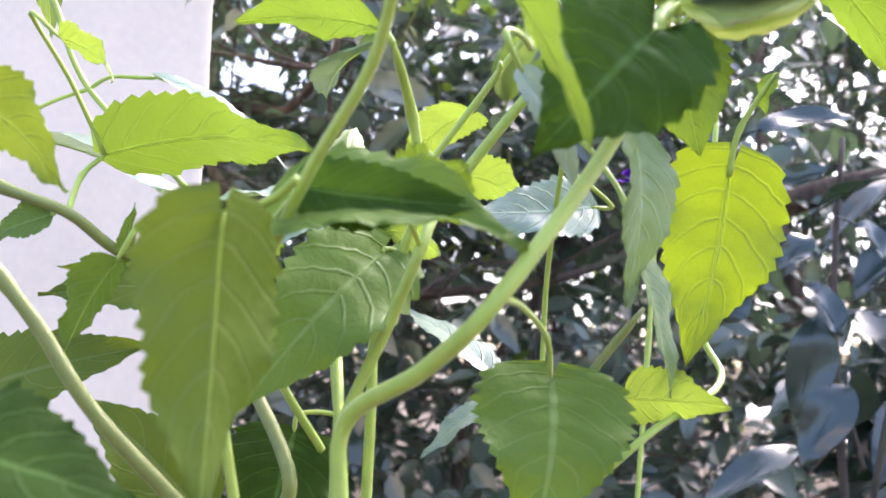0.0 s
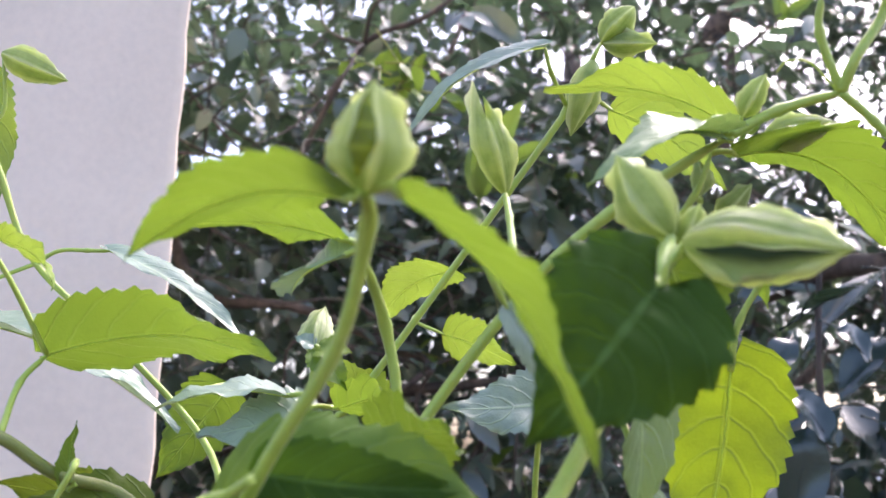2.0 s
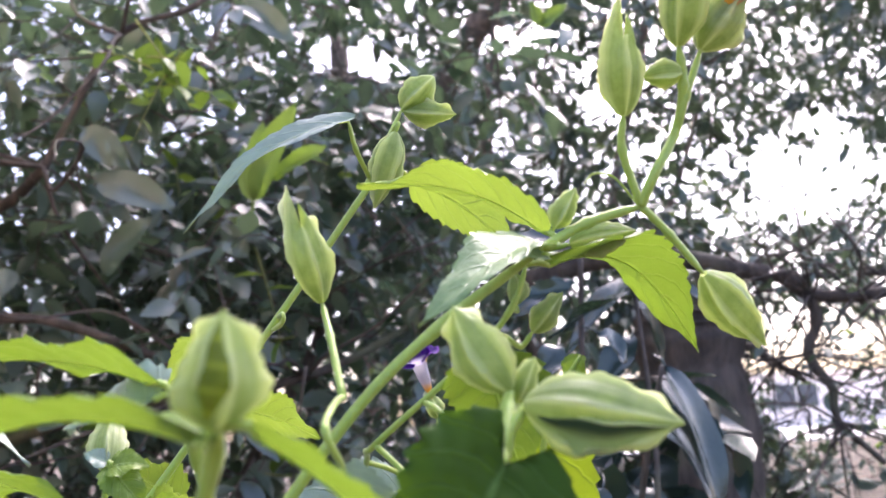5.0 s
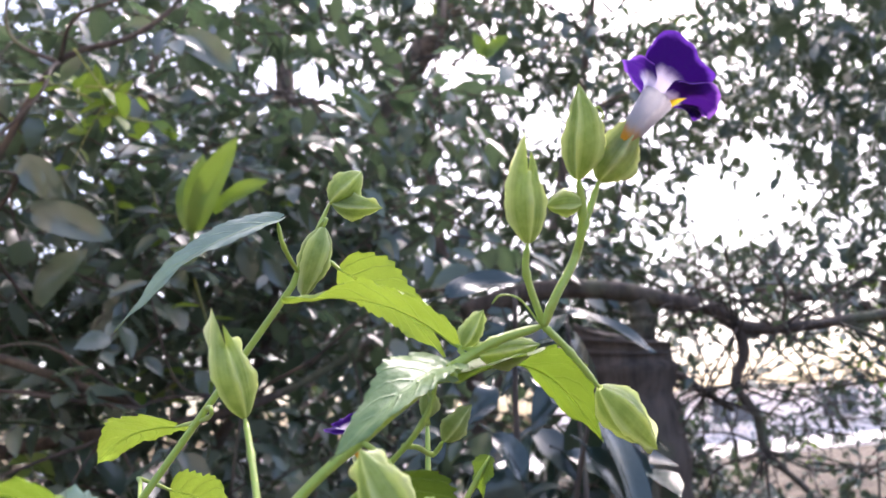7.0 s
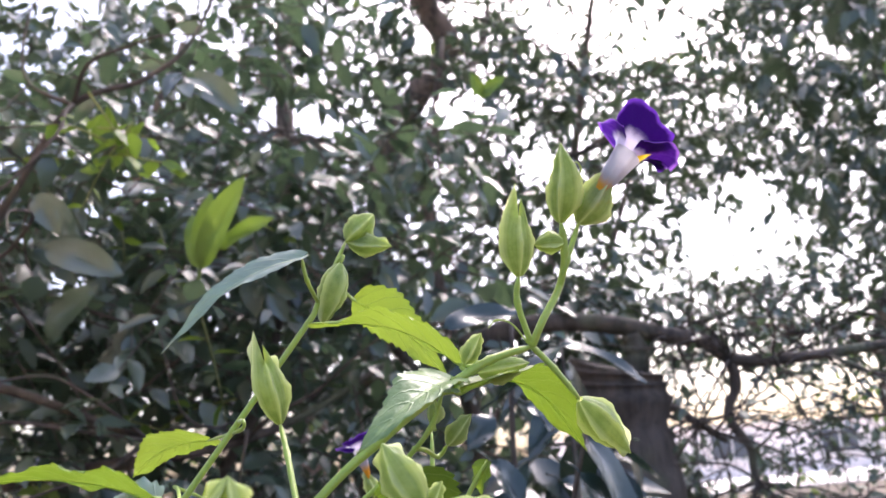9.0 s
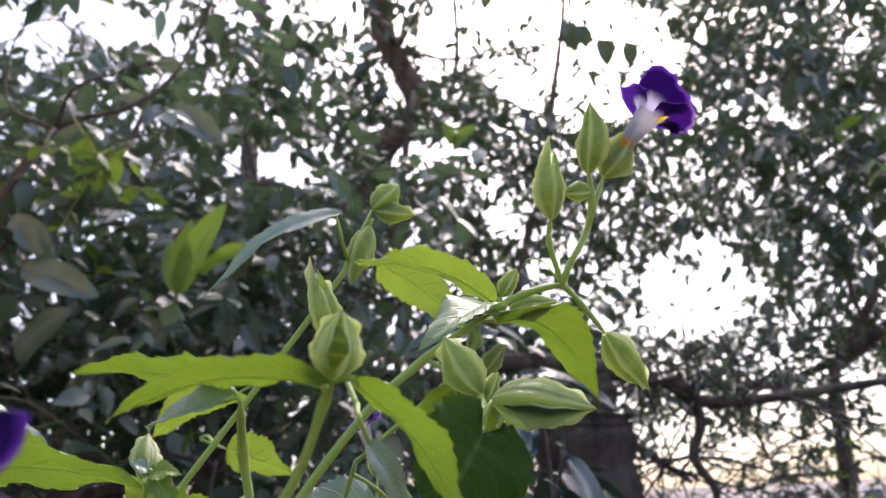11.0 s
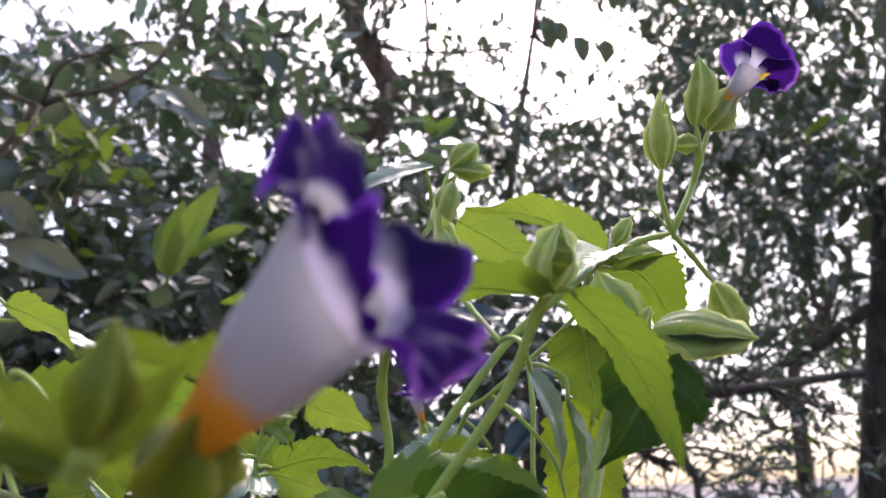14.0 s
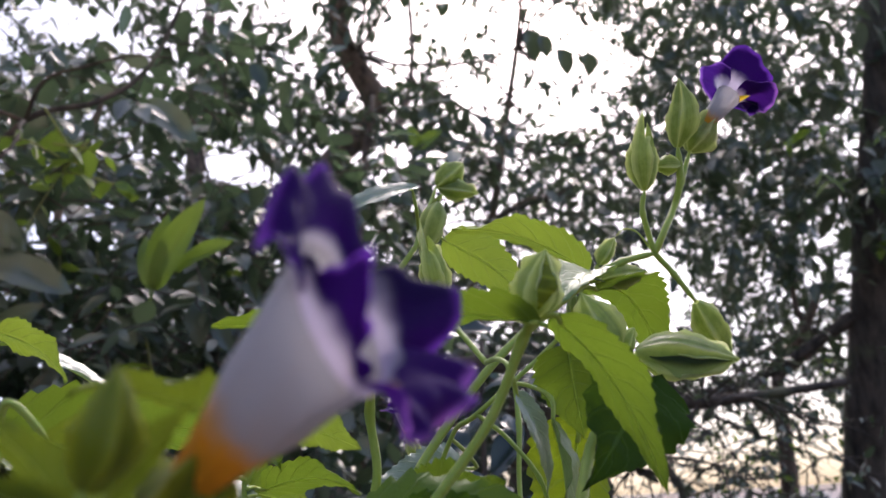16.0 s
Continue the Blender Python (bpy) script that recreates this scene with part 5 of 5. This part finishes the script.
stem(PLANT_A, (0.0553, 0.2338, 0.3518), (0.0457, 0.2419, 0.3434), (0.0526, 0.2583, 0.3209), (0.0770, 0.2700, 0.2900), (0.0907, 0.2767, 0.2603), 0.50)
stem(PLANT_A, (0.0875, 0.3212, 0.3498), (0.0880, 0.3223, 0.3536), (0.0923, 0.3245, 0.3543), (0.0965, 0.3267, 0.3537), 0.50)
stem(PLANT_A, (0.1255, 0.3953, 0.4493), (0.1325, 0.3600, 0.4500), (0.1331, 0.3555, 0.4524), (0.1329, 0.3661, 0.4532), 0.50)
stem(PLANT_A, (0.1573, 0.2889, 0.4130), (0.1576, 0.2887, 0.4200), (0.1564, 0.2961, 0.4246), (0.1552, 0.3035, 0.4268), 0.50)
stem(PLANT_A, (0.1597, 0.2967, 0.3892), (0.1570, 0.2970, 0.4009), (0.1515, 0.3023, 0.4120), (0.1461, 0.3076, 0.4190), 0.50)
stem(PLANT_A, (0.1566, 0.3376, 0.4076), (0.1620, 0.3386, 0.4082), (0.1548, 0.3327, 0.4126), (0.1477, 0.3267, 0.4151), 0.50)
stem(PLANT_A, (0.0944, 0.3418, 0.4025), (0.0953, 0.3420, 0.4027), (0.0937, 0.3413, 0.4026), (0.0921, 0.3405, 0.4023), 0.50)
stem(PLANT_A, (0.0857, 0.3416, 0.4072), (0.0880, 0.3423, 0.4075), (0.0902, 0.3414, 0.4076), (0.0925, 0.3405, 0.4068), 0.50)
stem(PLANT_A, (0.0933, 0.3384, 0.4180), (0.0931, 0.3385, 0.4184), (0.0932, 0.3386, 0.4175), (0.0934, 0.3387, 0.4165), 0.50)
stem(PLANT_A, (0.0933, 0.3382, 0.4190), (0.0941, 0.3382, 0.4186), (0.0938, 0.3384, 0.4177), (0.0934, 0.3387, 0.4165), 0.50)
stem(PLANT_A, (0.0990, 0.3450, 0.4044), (0.0974, 0.3473, 0.4048), (0.0948, 0.3439, 0.4051), (0.0923, 0.3405, 0.4045), 0.50)
stem(PLANT_A, (0.1022, 0.3728, 0.4059), (0.1014, 0.3736, 0.4064), (0.1001, 0.3739, 0.4070), (0.0989, 0.3741, 0.4071), 0.50)
stem(PLANT_A, (0.1251, 0.3998, 0.4303), (0.1157, 0.4026, 0.4346), (0.1156, 0.3868, 0.4338), (0.1155, 0.3709, 0.4294), 0.50)
stem(PLANT_A, (0.1057, 0.3823, 0.4073), (0.1082, 0.3835, 0.4054), (0.1040, 0.3790, 0.4074), (0.0999, 0.3745, 0.4083), 0.50)
stem(PLANT_A, (0.1333, 0.2662, 0.4161), (0.1302, 0.2637, 0.4222), (0.1332, 0.2735, 0.4262), (0.1361, 0.2834, 0.4276), 0.50)
stem(PLANT_A, (0.1147, 0.2787, 0.3949), (0.1125, 0.2829, 0.3943), (0.1142, 0.2868, 0.3922), (0.1160, 0.2908, 0.3885), 0.50)
stem(PLANT_A, (0.1588, 0.2604, 0.4246), (0.1586, 0.2608, 0.4239), (0.1576, 0.2602, 0.4238), (0.1567, 0.2595, 0.4234), 0.50)
stem(PLANT_A, (0.1710, 0.3662, 0.5136), (0.1707, 0.3663, 0.5137), (0.1705, 0.3664, 0.5137), (0.1702, 0.3665, 0.5137), 0.50)
stem(PLANT_A, (0.1659, 0.3569, 0.5032), (0.1666, 0.3563, 0.5055), (0.1660, 0.3601, 0.5051), (0.1654, 0.3639, 0.5039), 0.50)
stem(PLANT_A, (0.1821, 0.2925, 0.4596), (0.1816, 0.2931, 0.4587), (0.1817, 0.2919, 0.4579), (0.1818, 0.2908, 0.4566), 0.50)
stem(PLANT_A, (0.1895, 0.3013, 0.4582), (0.1856, 0.3033, 0.4577), (0.1841, 0.2970, 0.4581), (0.1826, 0.2907, 0.4570), 0.50)
stem(PLANT_A, (0.1742, 0.2970, 0.4447), (0.1743, 0.2974, 0.4436), (0.1732, 0.2959, 0.4438), (0.1722, 0.2945, 0.4436), 0.50)
stem(PLANT_A, (0.1791, 0.3013, 0.4396), (0.1770, 0.3034, 0.4368), (0.1726, 0.3001, 0.4386), (0.1683, 0.2969, 0.4391), 0.50)
stem(PLANT_L, (-0.0031, 0.3575, 0.4802), (0.0017, 0.3605, 0.4660), (0.0115, 0.3651, 0.4438), (0.0368, 0.3707, 0.4203), (0.0634, 0.3670, 0.3931), (0.0818, 0.3187, 0.3654), (0.0982, 0.3232, 0.3382), (0.0983, 0.3232, 0.3202), (0.0986, 0.3233, 0.2665), (0.0992, 0.3235, 0.1591), (0.1002, 0.3239, -0.0200), 0.80)
stem(PLANT_L, (0.0011, 0.3075, 0.4097), (0.0203, 0.3091, 0.4017), (0.0356, 0.3103, 0.3965), (0.0447, 0.3166, 0.3894), (0.0604, 0.3241, 0.3814), (0.0912, 0.2912, 0.3482), (0.0915, 0.2917, 0.3298), (0.0923, 0.2932, 0.2746), (0.0940, 0.2963, 0.1641), (0.0967, 0.3015, -0.0200), 1.10, look_of=stem_shade_olive)
stem(PLANT_L, (0.0320, 0.2737, 0.3889), (0.0415, 0.2755, 0.3783), (0.0495, 0.2771, 0.3686), (0.0596, 0.2794, 0.3544), (0.0825, 0.2890, 0.3276), (0.0830, 0.2895, 0.3103), (0.0845, 0.2912, 0.2581), (0.0875, 0.2945, 0.1538), (0.0924, 0.3000, -0.0200), 1.20, look_of=stem_shade_olive)
stem(PLANT_L, (0.0338, 0.3303, 0.4150), (0.0319, 0.3232, 0.4081), (0.0356, 0.3103, 0.3965), 0.60)
stem(PLANT_L, (0.0320, 0.3642, 0.4474), (0.0257, 0.3642, 0.4475), (0.0178, 0.3643, 0.4473), (0.0115, 0.3651, 0.4438), 0.50)
stem(PLANT_L, (0.0004, 0.3538, 0.5011), (0.0011, 0.3573, 0.4866), (-0.0031, 0.3575, 0.4802), 0.45)
stem(PLANT_L, (0.1944, 0.3120, 0.4352), (0.1869, 0.3150, 0.4225), (0.1851, 0.3175, 0.4121), 0.60)
stem(PLANT_L, (0.1993, 0.3718, 0.4469), (0.1961, 0.3661, 0.4250), (0.1933, 0.3655, 0.4022), (0.1911, 0.3602, 0.3781), (0.1920, 0.3476, 0.3649), (0.1669, 0.3221, 0.3517), (0.1435, 0.3258, 0.3273), (0.1425, 0.3258, 0.3099), (0.1394, 0.3258, 0.2578), (0.1332, 0.3258, 0.1536), (0.1229, 0.3257, -0.0200), 0.75)
stem(PLANT_L, (0.1648, 0.3133, 0.3804), (0.1517, 0.3156, 0.3626), (0.1361, 0.3142, 0.3362), 0.90, look_of=stem_shade_olive)
leaf(PLANT_L, (0.1851, 0.3175, 0.4121), (0.1770, 0.3264, 0.3680), 0.0315, (0.01, 0.98, 0.20), 12, .06, leaf_young, 0.17, 1.3)
leaf(PLANT_L, (0.1638, 0.3248, 0.3603), (0.1864, 0.3214, 0.3592), 0.0170, (0.15, 0.79, 0.59), 20, .06, leaf_lit)
leaf(PLANT_L, (0.1947, 0.3121, 0.4348), (0.1929, 0.3144, 0.4251), 0.0086, (-0.97, -0.21, 0.12), 26, .1, leaf_green)
leaf(PLANT_L, (0.0338, 0.3303, 0.4150), (0.0900, 0.3080, 0.4118), 0.0250, (-0.03, 0.60, 0.80), 24, .14, leaf_green)
leaf(PLANT_L, (-0.0020, 0.3605, 0.4267), (0.0560, 0.3620, 0.3993), 0.0244, (0.42, -0.20, 0.88), 26, .08, leaf_sheen_pale)
leaf(PLANT_L, (0.0320, 0.3642, 0.4474), (0.0748, 0.3593, 0.4193), 0.0125, (0.46, -0.43, 0.77), 28, .06, leaf_sheen_pale)
leaf(PLANT_L, (0.0604, 0.3898, 0.4121), (0.0414, 0.3908, 0.3860), 0.0226, (-0.19, 0.96, 0.18), 16, .06, leaf_green)
leaf(PLANT_L, (0.0616, 0.3263, 0.3808), (0.0288, 0.3147, 0.3779), 0.0200, (0.17, -0.67, 0.72), 16, .10, leaf_shade_olive)
leaf(PLANT_L, (0.0531, 0.3356, 0.3767), (0.0234, 0.3331, 0.3869), 0.0180, (0.16, 0.75, 0.64), 18, .08, leaf_shade_olive)
leaf(PLANT_L, (0.0070, 0.3288, 0.3546), (0.0535, 0.3227, 0.3683), 0.0220, (-0.20, -0.95, 0.25), 16, .08, leaf_shade_olive)
leaf(PLANT_L, (0.0664, 0.3236, 0.3305), (0.0420, 0.3142, 0.3564), 0.0220, (0.52, -0.83, 0.19), 16, .08, leaf_shade_olive)
leaf(PLANT_L, (0.0469, 0.3187, 0.3869), (0.0494, 0.3135, 0.4000), 0.0060, (-0.94, 0.21, 0.26), 20, .05, leaf_lit)
leaf(PLANT_L, (-0.0247, 0.3820, 0.5119), (-0.0125, 0.3861, 0.4676), 0.0175, (0.07, 0.99, 0.11), 22, .05, leaf_lit)
leaf(PLANT_L, (0.0400, 0.2582, 0.4070), (0.0587, 0.2610, 0.3909), 0.0170, (0.35, 0.76, 0.55), 18, .08, leaf_shade_olive)
leaf(PLANT_L, (0.0539, 0.2951, 0.3839), (0.0463, 0.2927, 0.3652), 0.0150, (-0.91, 0.24, 0.34), 20, .06, leaf_green)
leaf(PLANT_L, (0.0319, 0.3103, 0.3959), (0.0182, 0.3108, 0.3904), 0.0110, (-0.20, -0.89, 0.41), 20, .06, leaf_green)
leaf(PLANT_L, (0.0304, 0.3090, 0.4368), (0.0447, 0.3065, 0.4260), 0.0120, (0.61, 0.33, 0.72), 22, .14, leaf_lit)
bud(PLANT_L, (0.0004, 0.3538, 0.5011), (0.0176, 0.3553, 0.4943), 0.0087, False, 0)
stem(PLANT_L, (0.1638, 0.3248, 0.3603), (0.1582, 0.3256, 0.3606), (0.1543, 0.3206, 0.3615), (0.1504, 0.3155, 0.3604), 0.50)
stem(PLANT_L, (-0.0020, 0.3605, 0.4267), (-0.0090, 0.3604, 0.4300), (0.0012, 0.3627, 0.4382), (0.0115, 0.3651, 0.4438), 0.50)
stem(PLANT_L, (0.0604, 0.3898, 0.4121), (0.0602, 0.3865, 0.4130), (0.0565, 0.3780, 0.4110), (0.0501, 0.3688, 0.4067), 0.50)
stem(PLANT_L, (0.0616, 0.3263, 0.3808), (0.0624, 0.3266, 0.3809), (0.0614, 0.3254, 0.3813), (0.0604, 0.3241, 0.3814), 0.50)
stem(PLANT_L, (0.0531, 0.3356, 0.3767), (0.0601, 0.3361, 0.3743), (0.0671, 0.3375, 0.3769), (0.0741, 0.3388, 0.3770), 0.50)
stem(PLANT_L, (0.0070, 0.3288, 0.3546), (-0.0044, 0.3303, 0.3512), (0.0047, 0.3195, 0.3811), (0.0139, 0.3086, 0.4044), 0.50)
stem(PLANT_L, (0.0664, 0.3236, 0.3305), (0.0742, 0.3266, 0.3223), (0.0862, 0.3249, 0.3231), (0.0983, 0.3232, 0.3199), 0.50)
stem(PLANT_L, (0.0469, 0.3187, 0.3869), (0.0468, 0.3190, 0.3863), (0.0477, 0.3187, 0.3870), (0.0486, 0.3185, 0.3874), 0.50)
stem(PLANT_L, (0.0400, 0.2582, 0.4070), (0.0334, 0.2572, 0.4127), (0.0327, 0.2654, 0.4023), (0.0320, 0.2737, 0.3889), 0.50)
stem(PLANT_L, (0.0539, 0.2951, 0.3839), (0.0571, 0.2961, 0.3916), (0.0522, 0.3070, 0.3913), (0.0473, 0.3178, 0.3881), 0.50)
stem(PLANT_L, (0.0319, 0.3103, 0.3959), (0.0325, 0.3102, 0.3962), (0.0328, 0.3101, 0.3969), (0.0331, 0.3101, 0.3974), 0.50)
stem(PLANT_L, (0.0304, 0.3090, 0.4368), (0.0220, 0.3105, 0.4432), (0.0279, 0.3204, 0.4309), (0.0338, 0.3303, 0.4150), 0.50)
leaf(PLANT_B, (0.0410, 0.1813, 0.3924), (0.0473, 0.1804, 0.3996), 0.0050, (-0.43, 0.77, 0.47), 22, .06, leaf_shade_olive)
leaf(PLANT_B, (0.0382, 0.1827, 0.3921), (0.0313, 0.1855, 0.3996), 0.0050, (0.61, 0.74, 0.28), 22, .06, leaf_shade_olive)
leaf(PLANT_B, (0.0383, 0.1818, 0.3912), (0.0307, 0.1822, 0.3937), 0.0050, (0.27, 0.59, 0.76), 22, .06, leaf_shade_olive)
leaf(PLANT_B, (0.0534, 0.2044, 0.4023), (0.0389, 0.1996, 0.4039), 0.0131, (0.09, 0.06, 0.99), 22, .08, leaf_shade_olive)
bud(PLANT_B, (0.0395, 0.1807, 0.3928), (0.0411, 0.1780, 0.4014), 0.0053, False, 20, calyx_shade_olive)
stem(PLANT_B, (0.0410, 0.1813, 0.3924), (0.0404, 0.1814, 0.3917), (0.0401, 0.1820, 0.3912), (0.0398, 0.1826, 0.3904), 0.50)
stem(PLANT_B, (0.0382, 0.1827, 0.3921), (0.0388, 0.1825, 0.3915), (0.0393, 0.1825, 0.3911), (0.0398, 0.1826, 0.3904), 0.50)
stem(PLANT_B, (0.0383, 0.1818, 0.3912), (0.0389, 0.1818, 0.3910), (0.0393, 0.1822, 0.3908), (0.0398, 0.1826, 0.3904), 0.50)
stem(PLANT_B, (0.0395, 0.1807, 0.3928), (0.0393, 0.1810, 0.3918), (0.0396, 0.1818, 0.3913), (0.0398, 0.1826, 0.3904), 0.50)
flower(PLANT_A, (0.2141, 0.2809, 0.4953), (0.2162, 0.2791, 0.4995), (0.2277, 0.2736, 0.5136), (-0.4129, 0.5074, 0.7609), 0.0150, LOBES_BACK, 0.27, None, 0.60)
flower(PLANT_A, (0.2045, 0.4725, 0.4250), (0.2026, 0.4715, 0.4321), (0.1970, 0.4683, 0.4470), (-0.0226, 0.0068, 0.0088), 0.0105, LOBES_BACK, 0.32)
flower(PLANT_B, (0.0463, 0.1903, 0.3889), (0.0473, 0.1872, 0.3923), (0.0573, 0.1725, 0.4052), (-0.4879, 0.1308, 0.7952), 0.0150, LOBES_SIDE, 0.44, calyx_shade_olive, 0.26, 0.42, petal_lip_deep)
stem(PLANT_B, (0.0449, 0.1818, 0.3888), (0.0439, 0.1838, 0.3748), (0.036, 0.184, 0.33), (0.032, 0.188, 0.2), (0.030, 0.19, 0.1), (0.030, 0.190, -0.02), 0.9)
stem(PLANT_A, (0.2045, 0.4725, 0.4250), (0.202, 0.474, 0.38), (0.19, 0.46, 0.25), (0.17, 0.42, 0.1), (0.15, 0.38, -0.02), 0.9)
